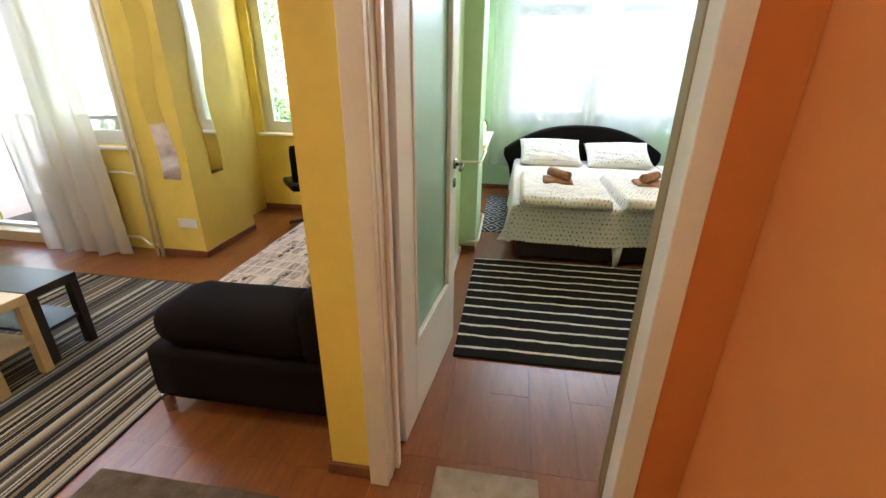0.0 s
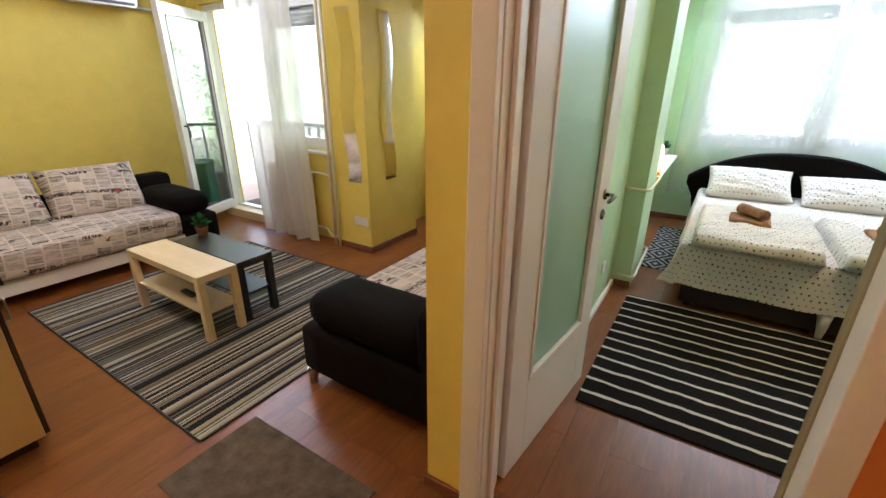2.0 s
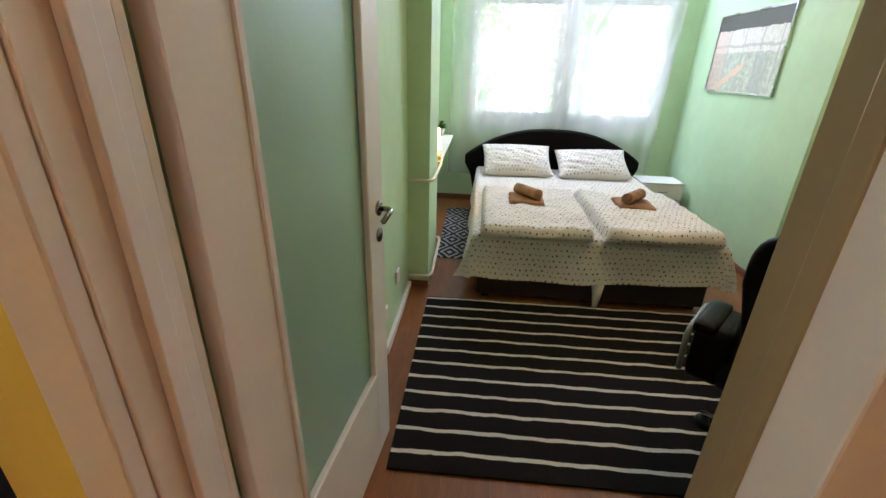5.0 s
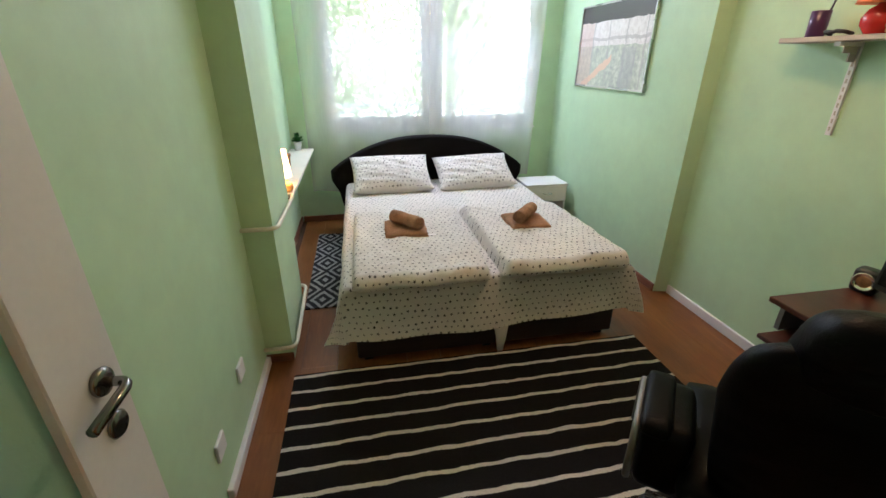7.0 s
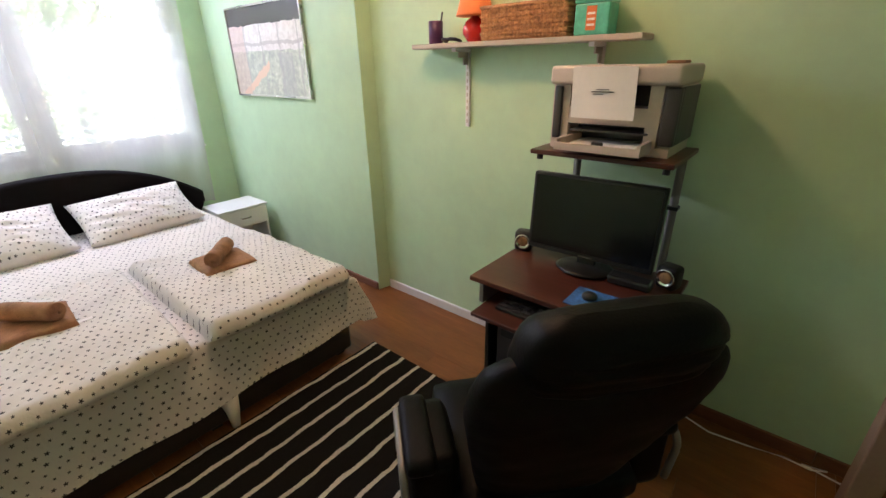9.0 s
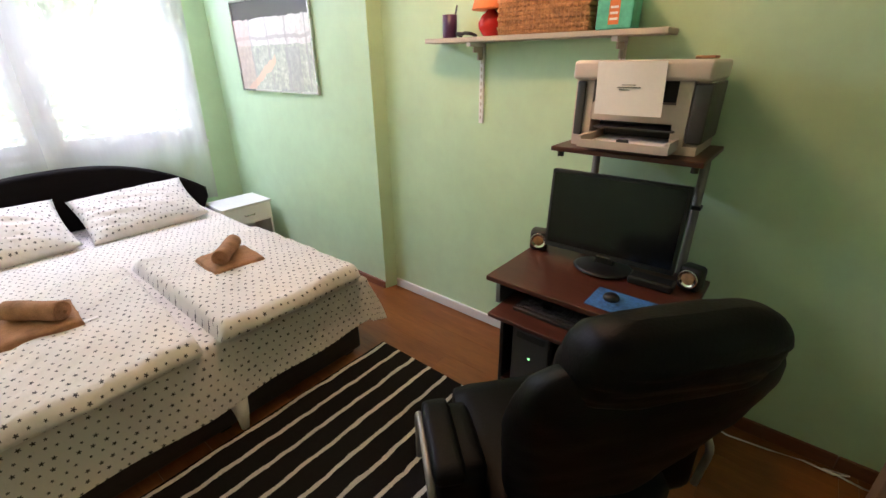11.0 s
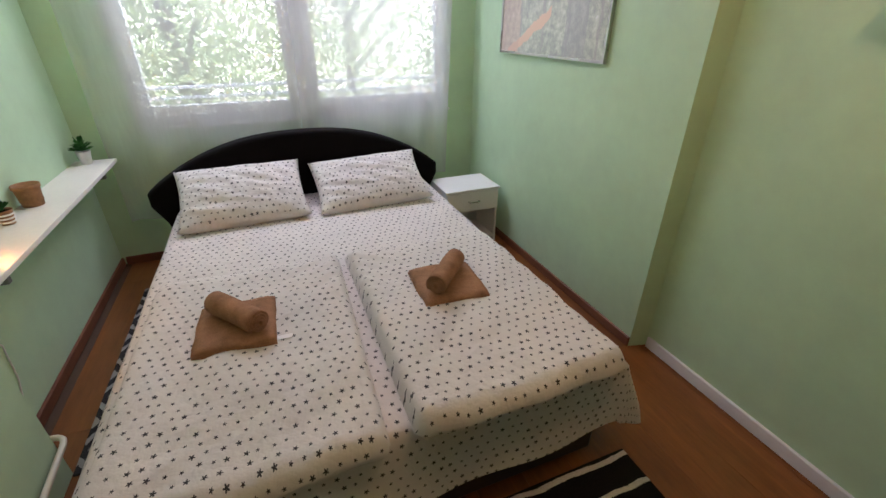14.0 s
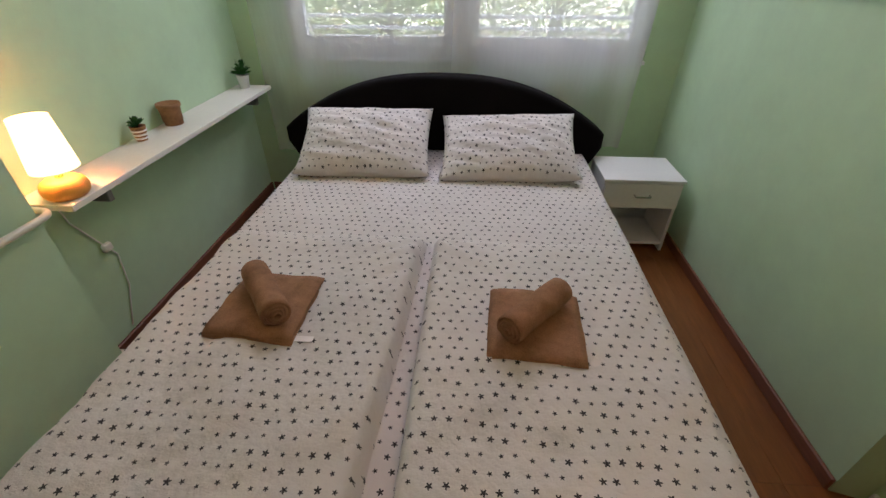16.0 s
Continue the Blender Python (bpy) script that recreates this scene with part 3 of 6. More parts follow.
def prism(plan, z0, z1):
    """An upright block over a plan outline."""
    bm = bmesh.new()
    lo, hi = ([bm.verts.new((x, y, z)) for x, y in plan] for z in (z0, z1))
    bm.faces.new(lo[::-1])
    bm.faces.new(hi)
    for k in range(len(plan)):
        n = (k + 1) % len(plan)
        bm.faces.new((lo[k], lo[n], hi[n], hi[k]))
    bmesh.ops.recalc_face_normals(bm, faces=bm.faces)
    return bm


# ---- the large structure ----
STEP_Y = 4.015
CEIL = 2.62
floor = structure("floor", box(-5.1, 2.8, -1.6, 6.25, -0.16, -0.009), SUBFLOOR, "warm brown laminate floor laid in long planks", "floor")
structure("ceiling", box(-5.1, 2.8, -1.6, 6.25, CEIL, CEIL + 0.15), WHITE_WALL, "plain white painted ceiling", "ceiling")

# bedroom
structure("wall_bedroom_south", boxes((0.672, 0.95, 1.4002, 1.47, 0, CEIL), (-0.23, 0.672, 1.40, 1.47, 2.12, CEIL)), GREEN, "light green painted bedroom wall beside the door", "wall")
structure("wall_hall_north", boxes((0.672, 0.82, 1.335, 1.40, 0, CEIL), (-0.23, 0.672, 1.335, 1.40, 2.12, CEIL)), ORANGE, "orange painted hall wall beside the door", "wall")
structure("wall_hall_east", box(0.82, 0.95, -1.6, 1.40, 0, CEIL), ORANGE, "orange painted hall wall", "wall")
structure("wall_alcove", boxes((0.95, 2.51, 0.45, 0.55, 0, CEIL), (0.951, 1.0, 0.55, 1.47, 0, CEIL)), GREEN, "light green painted wall of the bedroom alcove", "wall")
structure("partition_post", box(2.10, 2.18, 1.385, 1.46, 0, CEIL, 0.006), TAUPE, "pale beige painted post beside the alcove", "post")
structure("wall_east", box(2.51, 2.66, 0.45, 6.25, 0, CEIL), GREEN, "light green painted bedroom wall", "wall")
structure("wall_east_step", prism([(2.415, 4.04), (2.5099, STEP_Y), (2.5099, 6.05), (2.415, 6.05)], 0, CEIL), GREEN, "light green wall section standing slightly forward", "wall")
structure("wall_west", boxes((-0.33, -0.23, 1.47, 4.26, 0, CEIL), (-0.33, -0.285, 4.26, 6.05, 0, CEIL)), GREEN, "light green painted bedroom wall", "wall")
structure("pilaster", box(-0.2299, -0.085, 3.72, 4.26, 0, CEIL), GREEN, "light green painted pilaster", "wall")
structure("wall_north", boxes((-0.33, 0.06, 6.05, 6.25, 0, CEIL), (2.2, 2.51, 6.05, 6.25, 0, CEIL), (0.06, 2.2, 6.05, 6.25, 0, 0.93), (0.06, 2.2, 6.05, 6.25, 2.36, CEIL)),
          GREEN, "light green wall round the bedroom window", "wall")

# living room
structure("wall_divider", boxes((-0.43, -0.331, 1.345, 4.75, 0, CEIL), (-0.331, -0.262, 1.345, 1.469, 0, CEIL)), YELLOW, "yellow painted end and side of the dividing wall", "wall")
structure("wall_living_west", box(-5.05, -4.9, -1.6, 3.45, 0, CEIL), YELLOW, "yellow painted living room wall", "wall")
structure("wall_living_north", boxes((-4.9, -4.72, 3.26, 3.45, 0, CEIL), (-4.72, -2.86, 3.26, 3.45, 2.3, CEIL), (-3.72, -2.86, 3.26, 3.45, 0, 0.9), (-4.72, -3.72, 3.26, 3.45, -0.15, 0.08),
                                     (-2.86, -2.70, 3.26, 3.45, 0, CEIL)), YELLOW, "yellow wall round the balcony door and window", "wall")
structure("wall_box", box(-2.70, -2.31, 3.16, 3.88, 0, CEIL), YELLOW, "yellow boxed-out corner of the living room", "wall")
structure("wall_niche", boxes((-2.75, -2.60, 3.88, 4.75, 0, CEIL), (-2.60, -2.5, 4.6, 4.75, 0, CEIL), (-2.5, -1.3, 4.6, 4.75, 0, 0.86), (-2.5, -1.3, 4.6, 4.75, 2.3, CEIL), (-1.3, -0.43, 4.6, 4.75, 0, CEIL)),
          YELLOW, "yellow wall round the niche window", "wall")
structure("wall_living_south", box(-5.05, 0.95, -1.75, -1.6, 0, CEIL), YELLOW, "yellow painted wall", "wall")


def skirting(name, rows, material, label):
    ob = thing(name, (0, 0, 0), label, "baseboard", kind="structure")
    for r in rows:
        part("board", box(*r, 0.004, 1), material, ob)
    return ob


skirting("baseboard_living", [(-0.446, -0.431, 1.345, 4.6, 0, 0.06), (-0.446, -0.262, 1.33, 1.344, 0, 0.06), (-2.70, -2.295, 3.145, 3.159, 0, 0.06), (-2.309, -2.295, 3.16, 3.88, 0, 0.06),
                              (-4.899, -4.885, -1.5, 3.25, 0, 0.06), (-2.6, -0.45, 4.585, 4.599, 0, 0.06)], SKIRT_BROWN, "narrow brown wooden skirting board")
skirting("baseboard_bedroom", [(2.40, 2.414, 4.04, 6.04, 0, 0.06), (-0.284, -0.268, 4.27, 6.04, 0, 0.06), (0.70, 1.0, 1.471, 1.485, 0, 0.06), (2.495, 2.509, 0.56, 1.485, 0, 0.07),
                               (-0.229, -0.084, 3.705, 3.719, 0, 0.05), (2.495, 2.509, 1.486, 2.35, 0, 0.07), (-0.26, 2.39, 6.035, 6.049, 0, 0.06)], SKIRT_BROWN, "narrow brown wooden skirting board")
skirting("baseboard_white", [(2.492, 2.509, 2.36, 4.005, 0, 0.065)], GLOSS_WHITE, "white painted skirting board on the green wall")
skirting("cable_trunking", [(-0.229, -0.205, 2.88, 3.70, 0.0, 0.05)], GLOSS_WHITE, "white plastic cable trunking along the floor")

# ---- bedroom door and its frame ----
frame_1 = thing("door_frame", (-0.2, 1.4, 0), "white gloss painted wooden door frame", "door frame", kind="structure")
part("architrave", box(-0.268, -0.196, 1.312, 1.344, 0, 2.17, 0.004), GLOSS_WHITE, frame_1)
part("architrave", box(0.602, 0.672, 1.305, 1.40, 0, 2.17, 0.004), GLOSS_WHITE, frame_1)
part("architrave", box(-0.195, 0.601, 1.312, 1.344, 2.10, 2.17, 0.004), GLOSS_WHITE, frame_1)
part("lining", box(-0.26, -0.192, 1.345, 1.475, 0, 2.11, 0.003), GLOSS_WHITE, frame_1)
part("lining", box(0.612, 0.671, 1.345, 1.50, 0, 2.11, 0.003), BEIGE_SHADED, frame_1)
part("lining", box(-0.192, 0.611, 1.345, 1.475, 2.06, 2.11, 0.003), GLOSS_WHITE, frame_1)
part("door_stop", box(-0.191, -0.176, 1.395, 1.43, 0, 2.06, 0.003), GLOSS_WHITE, frame_1)
part("door_stop", box(0.597, 0.611, 1.395, 1.43, 0, 2.06, 0.003), BEIGE_SHADED, frame_1)
part("architrave", box(-0.262, -0.196, 1.476, 1.50, 0, 2.17, 0.004), GLOSS_WHITE, frame_1)

# leaf built along +y from its hinge, then swung a little past square
door_1 = thing("door_1", (0, 0, 0), "white wooden door with a frosted green glass panel, standing open", "door", kind="structure")
DW, DT = 0.84, 0.04
part("stile", box(-DT, 0, 0, 0.15, 0.006, 2.05, 0.002, 1), GLOSS_WHITE, door_1)
part("stile", box(-DT, 0, 0.71, DW, 0.006, 2.05, 0.002, 1), GLOSS_WHITE, door_1)
part("rail", box(-DT, 0, 0.15, 0.71, 0.006, 0.40, 0.002, 1), GLOSS_WHITE, door_1)
part("rail", box(-DT, 0, 0.15, 0.71, 1.93, 2.05, 0.002, 1), GLOSS_WHITE, door_1)
part("glass_pane", box(-0.026, -0.018, 0.15, 0.71, 0.40, 1.93), FROST, door_1, "frosted green glass")
for a in (((-0.016, 0.006, 0.15, 0.71, 0.40, 0.425)), ((-0.016, 0.006, 0.15, 0.71, 1.905, 1.93)), ((-0.016, 0.006, 0.15, 0.172, 0.425, 1.905)), ((-0.016, 0.006, 0.688, 0.71, 0.425, 1.905))):
    part("glazing_bead", box(*a, 0.003, 1), GLOSS_WHITE, door_1)
rose = part("handle_rose", lathe((0, 0, 0), [(0.024, 0), (0.026, 0.004), (0.024, 0.010), (0.012, 0.013)]), DARKENED_CHROME, door_1, "metal handle rose with dark reflections in its colour", True)
rose.matrix_basis = pose(0.0, DW - 0.055, 1.05, 0, 90, 0)
part("lever", tube(bent([(0.01, DW - 0.055, 1.05), (0.05, DW - 0.055, 1.05), (0.056, DW - 0.165, 1.045)], 0.02), 0.009), DARKENED_CHROME, door_1, "metal lever handle with dark reflections in its colour", True)
key = part("keyhole_plate", lathe((0, 0, 0), [(0.024, 0), (0.026, 0.004), (0.022, 0.008)]), DARKENED_CHROME, door_1, "metal keyhole plate with dark reflections in its colour", True)
key.matrix_basis = pose(0.0, DW - 0.055, 0.955, 0, 90, 0)
door_1.matrix_basis = pose(-0.178, 1.525, 0, 0, 0, -5.8)


# ---- windows ----
def sash(parent, x0, x1, y, z0, z1, w=0.06, d=0.05):
    fr = part("window_sash", boxes((x0, x1, y, y + d, z0, z0 + w), (x0, x1, y, y + d, z1 - w, z1), (x0, x0 + w, y, y + d, z0 + w, z1 - w), (x1 - w, x1, y, y + d, z0 + w, z1 - w)), PVC, parent)
    pane = part("pane", box(x0 + w, x1 - w, y + d * 0.4, y + d * 0.6, z0 + w, z1 - w), GLASS, fr, "clear window glass")
    pane.visible_shadow = False
    return fr


window_1 = thing("window_1", (1.13, 6.1, 0.93), "white two-sash bedroom window with a roller shutter at its top", "window", kind="structure")
part("window_frame", boxes((0.06, 2.2, 6.08, 6.16, 0.93, 0.985), (0.06, 2.2, 6.08, 6.16, 2.30, 2.36), (0.06, 0.11, 6.08, 6.16, 0.985, 2.30), (2.15, 2.2, 6.08, 6.16, 0.985, 2.30), (1.07, 1.15, 6.08, 6.16, 0.985, 2.30)), PVC, window_1)
sash(window_1, 0.112, 1.068, 6.05, 0.987, 2.298)
sash(window_1, 1.152, 2.148, 6.05, 0.987, 2.298)
for z in (1.075, 1.14):
    part("safety_rail", tube([(0.1, 6.2, z), (2.16, 6.2, z)], 0.011, 8), PVC, window_1)
part("window_sill", box(0.06, 2.20, 6.02, 6.078, 0.91, 0.93, 0.004), PVC, window_1)
for k in range(4):
    part("shutter_slat", box(0.1, 2.16, 6.205, 6.222, 2.30 - 0.042 * (k + 1), 2.296 - 0.042 * k, 0.004, 1), GREYMETAL, window_1)

ob = part("sill_box", box(1.16, 1.27, 6.022, 6.046, 0.931, 0.955, 0.004, 2), DARKGREY)
tagged(ob, "small dark grey box on the window sill", "box")

window_2 = thing("window_2", (-3.3, 3.3, 0.9), "white living room window beside the balcony door", "window", kind="structure")
part("window_frame", boxes((-3.72, -2.86, 3.32, 3.39, 0.9, 0.95), (-3.72, -2.86, 3.32, 3.39, 2.24, 2.3), (-3.72, -3.67, 3.32, 3.39, 0.95, 2.24), (-2.91, -2.86, 3.32, 3.39, 0.95, 2.24)), PVC, window_2)
sash(window_2, -3.668, -2.912, 3.305, 0.952, 2.238)
part("window_sill", box(-3.72, -2.84, 3.2, 3.30, 0.875, 0.898, 0.004), PVC, window_2)
for k in range(5):
    part("shutter_slat", box(-3.66, -2.92, 3.40, 3.415, 2.238 - 0.042 * (k + 1), 2.234 - 0.042 * k, 0.004, 1), GREYMETAL, window_2)

window_3 = thing("window_3", (-1.9, 4.65, 0.86), "white window in the niche", "window", kind="structure")
part("window_frame", boxes((-2.5, -1.3, 4.66, 4.72, 0.86, 0.91), (-2.5, -1.3, 4.66, 4.72, 2.24, 2.3), (-2.5, -2.45, 4.66, 4.72, 0.91, 2.24), (-1.35, -1.3, 4.66, 4.72, 0.91, 2.24)), PVC, window_3)
sash(window_3, -2.448, -1.905, 4.64, 0.912, 2.238)
sash(window_3, -1.897, -1.352, 4.64, 0.912, 2.238)
part("window_sill", box(-2.52, -1.28, 4.52, 4.64, 0.835, 0.858, 0.004), PVC, window_3)

door_2 = thing("door_2", (-4.5, 3.3, 0.08), "white balcony door with a glass pane, opened into the room", "door", kind="structure")
part("door_frame", boxes((-4.72, -4.66, 3.32, 3.39, 0.08, 2.3), (-3.78, -3.72, 3.32, 3.39, 0.08, 2.3), (-4.66, -3.78, 3.32, 3.39, 2.24, 2.3), (-4.66, -3.78, 3.32, 3.39, 0.08, 0.12)), PVC, door_2)
leaf = [part("leaf_frame", boxes((-0.03, 0.03, -0.70, -0.62, 0.10, 2.23), (-0.03, 0.03, -0.08, 0, 0.10, 2.23), (-0.03, 0.03, -0.62, -0.08, 0.10, 0.20), (-0.03, 0.03, -0.62, -0.08, 2.13, 2.23)), PVC),
        part("pane", box(-0.004, 0.004, -0.62, -0.08, 0.20, 2.13), COATED),
        part("gasket", boxes((0.0302, 0.034, -0.625, -0.617, 0.195, 2.135), (0.0302, 0.034, -0.083, -0.075, 0.195, 2.135)), BLACK),
        part("handle", tube(bent([(0.03, -0.66, 1.10), (0.075, -0.66, 1.10), (0.08, -0.66, 0.99)], 0.015), 0.009), DARKGREY, None, "", True)]
for o_ in leaf:
    o_.parent = door_2
    o_.matrix_basis = Matrix.Translation(-BASE[door_2.name]) @ pose(-4.67, 3.30, 0, 0, 0, 24)
leaf[1].visible_shadow = False
tagged(leaf[1], "clear door glass")
tagged(leaf[3], "dark door handle")
structure("threshold_board", box(-4.7, -3.74, 3.19, 3.318, 0.0, 0.098, 0.006), BIRCH, "pale wooden step under the balcony door", "threshold")


# ---- bedroom: the bed and what lies on it ----
bed = thing("double_bed", (1.04, 4.6, 0), "dark brown double bed with an arched padded headboard", "bed")
part("bed_base", box(0.27, 1.80, 3.60, 5.66, 0.035, 0.27, 0.012), WENGE, bed)
for x in (0.33, 1.02, 1.74):
    for y in (3.66, 5.5):
        part("foot", box(x - 0.025, x + 0.025, y - 0.025, y + 0.025, 0.0, 0.036), BLACK, bed)
part("mattress", box(0.26, 1.82, 3.60, 5.66, 0.271, 0.485, 0.035, 4), PAPER, bed, "white mattress")
bm = bmesh.new()
N = 36
rim = []
for i in range(N + 1):
    u = -1 + 2 * i / N
    z = 0.60 + 0.305 * (1 - abs(u) ** 2.4) if abs(u) < 1 else 0.60
    rim.append((1.02 + 0.94 * u * (1.0 if abs(u) < 0.96 else 0.995), z))
outline = [(0.22, 0.05)] + [(0.15, 0.40), (0.085, 0.52)] + rim[0:] + [(1.955, 0.52), (1.89, 0.40), (1.82, 0.05)]
front = [bm.verts.new((x, 5.67, z)) for x, z in outline]
back = [bm.verts.new((x, 5.79, z)) for x, z in outline]
bm.faces.new(front[::-1])
bm.faces.new(back)
for i in range(len(outline)):
    j = (i + 1) % len(outline)
    bm.faces.new((front[i], front[j], back[j], back[i]))
bmesh.ops.recalc_face_normals(bm, faces=bm.faces)
bmesh.ops.bevel(bm, geom=[e for e in bm.edges if len(e.link_faces) == 2 and any(len(f.verts) > 8 for f in e.link_faces)], offset=0.03, segments=4, profile=0.6, affect="EDGES")
part("headboard", bm, SUEDE, bed, "dark brown padded headboard", True)


def crease(x, y, s=1.0):
    return (noise.noise(Vector((x * 2.2 * s, y * 2.6 * s, 1.7))) * 0.6 + noise.noise(Vector((x * 6 * s, y * 4 * s, 4.1))) * 0.35 + noise.noise(Vector((x * 14 * s, y * 9 * s, 2.2))) * 0.22)


# fitted cover: top, then drop over the foot and the two long sides, as one bent sheet
def cover(u, v):
    # u runs across from one hem to the other, v from the pillow end to the hem at the foot
    across = -0.30 + u * (1.60 + 0.60)
    along = v * (2.06 + 0.30)
    dx = 0.0
    x, y, z = 0.24 + across, 5.66 - along, 0.49
    ox = min(0, across) if across < 0 else max(0, across - 1.60)
    oy = max(0, along - 2.06)
    flare = 0.05 * math.sin(along * 9 + ox * 5) * abs(ox) / 0.3
    if ox:
        x = (0.24 if ox < 0 else 1.84) + math.copysign(min(abs(ox), 0.02) + abs(ox) * (0.12 + 0.22 * max(0, v - 0.7) / 0.3) + flare * 0.3, ox)
        z -= abs(ox) * 0.97
    if oy:
        y = 3.60 - min(oy, 0.02) - oy * (0.13 + 0.04 * math.sin(across * 11))
        z = 0.49 - max(abs(ox), oy) * (0.97 if not ox else 1.05)
        z -= 0.02 * math.sin(across * 3.1) * oy / 0.3
    z += 0.008 * crease(x, y) if not ox and not oy else 0
    return Vector((x, y, max(0.16, z)))


sheet_ob = part("bed_sheet", sheet(88, 96, cover, lambda u, v: (u * 2.2, v * 2.36)), STARS, None, "", True)
tagged(sheet_ob, "off-white star-printed sheet spread over the mattress and hanging at the foot", "bed sheet")


def duvet(x0, x1, y0, y1, z0, seed, lean, inner):
    """A duvet folded double: puffed top, wrinkles and a rounded fold at the foot that curls under."""
    thick = 0.092
    run, curl = (y1 - y0), thick * 1.35
    r = thick / 2

    def top(u, v):
        s = v * (run + curl)
        e = min(1, min(u, 1 - u) / 0.055)
        side = (1 - (1 - e) ** 2.4) ** 0.6
        f = min(1, s / 0.16)
        rise = (1 - (1 - f) ** 2) ** 0.6
        x = x0 + (x1 - x0) * u + lean * v * (0.3 + 0.7 * u)
        h = thick * (0.82 + 0.18 * min(1, s / run)) * rise * side
        w = (crease(x + seed, s) * 0.026 + abs(noise.noise(Vector((x * 5 + seed, s * 9 + x * 6, 3.3)))) * 0.016) * rise * side
        near = math.exp(-s / 0.28) * math.exp(-abs(u - inner) / 0.30)
        w += 0.011 * near * math.sin((x * (1.0 if inner else -1.0) + s * 1.5) * 52) * rise * side
        bow = 0.020 * math.sin(u * 3.14) + 0.012 * noise.noise(Vector((u * 5, seed, 0)))
        if s < run - r:
            return Vector((x, y1 - s, z0 + h + w))
        a = min(3.0, (s - (run - r)) / r)
        k = 0.5 + 0.5 * math.cos(a)
        sag = 0.018 * min(1.0, a / 1.4) * (0.6 + 0.4 * noise.noise(Vector((u * 6, seed, 2.0))))
        return Vector((x, y0 + r - math.sin(a) * (r + bow) * side + 0.05 * max(0.0, a - 1.9), z0 + 0.004 + (h + w) * k - sag * side))
    return sheet(56, 84, top, lambda u, v: ((x1 - x0) * u + seed, (run + curl) * v))


for x0, x1, y0, y1, seed, lean in ((0.285, 1.045, 3.510, 4.67, 0.3, -0.055), (1.07, 1.80, 3.520, 4.66, 7.7, 0.0)):
    d = part("folded_duvet", duvet(x0, x1, y0, y1, 0.489, seed, lean, 1.0 if x0 < 1 else 0.0), STARS, None, "", True)
    tagged(d, "off-white star-printed duvet folded on the bed", "duvet", "folded duvets on the bed")
    rim_ = [Vector((x0 + (x1 - x0) * (0.03 + 0.94 * k / 24) + lean * (0.3 + 0.7 * k / 24), y0 + 0.016 + 0.006 * noise.noise(Vector((k * 0.4, seed, 1))), 0.502 + 0.004 * noise.noise(Vector((k * 0.5, seed, 5))))) for k in range(25)]
    part("hem", tube(rim_, 0.008, 8), CLOTH, d, "sewn cotton hem", True)

part("centre_leg", tube([(1.085, 3.585, 0.0), (1.085, 3.58, 0.09), (1.08, 3.575, 0.18)], lambda t: 0.018 + 0.024 * t, 10), LEDGE, bed, "pale tapered wooden leg", True)
pillow = part("pillow", pillow_pad((0.630, 5.43, 0.615), 0.71, 0.47, 0.21, rot(28, 0, 2)), STARS, None, "", True)
tagged(pillow, "off-white star-printed pillow leaning on the headboard", "pillow", "pillows on the bed")
pillow = part("pillow", pillow_pad((1.395, 5.43, 0.605), 0.72, 0.46, 0.20, rot(26, -2, 0)), STARS, None, "", True)
tagged(pillow, "off-white star-printed pillow leaning on the headboard", "pillow", "pillows on the bed")


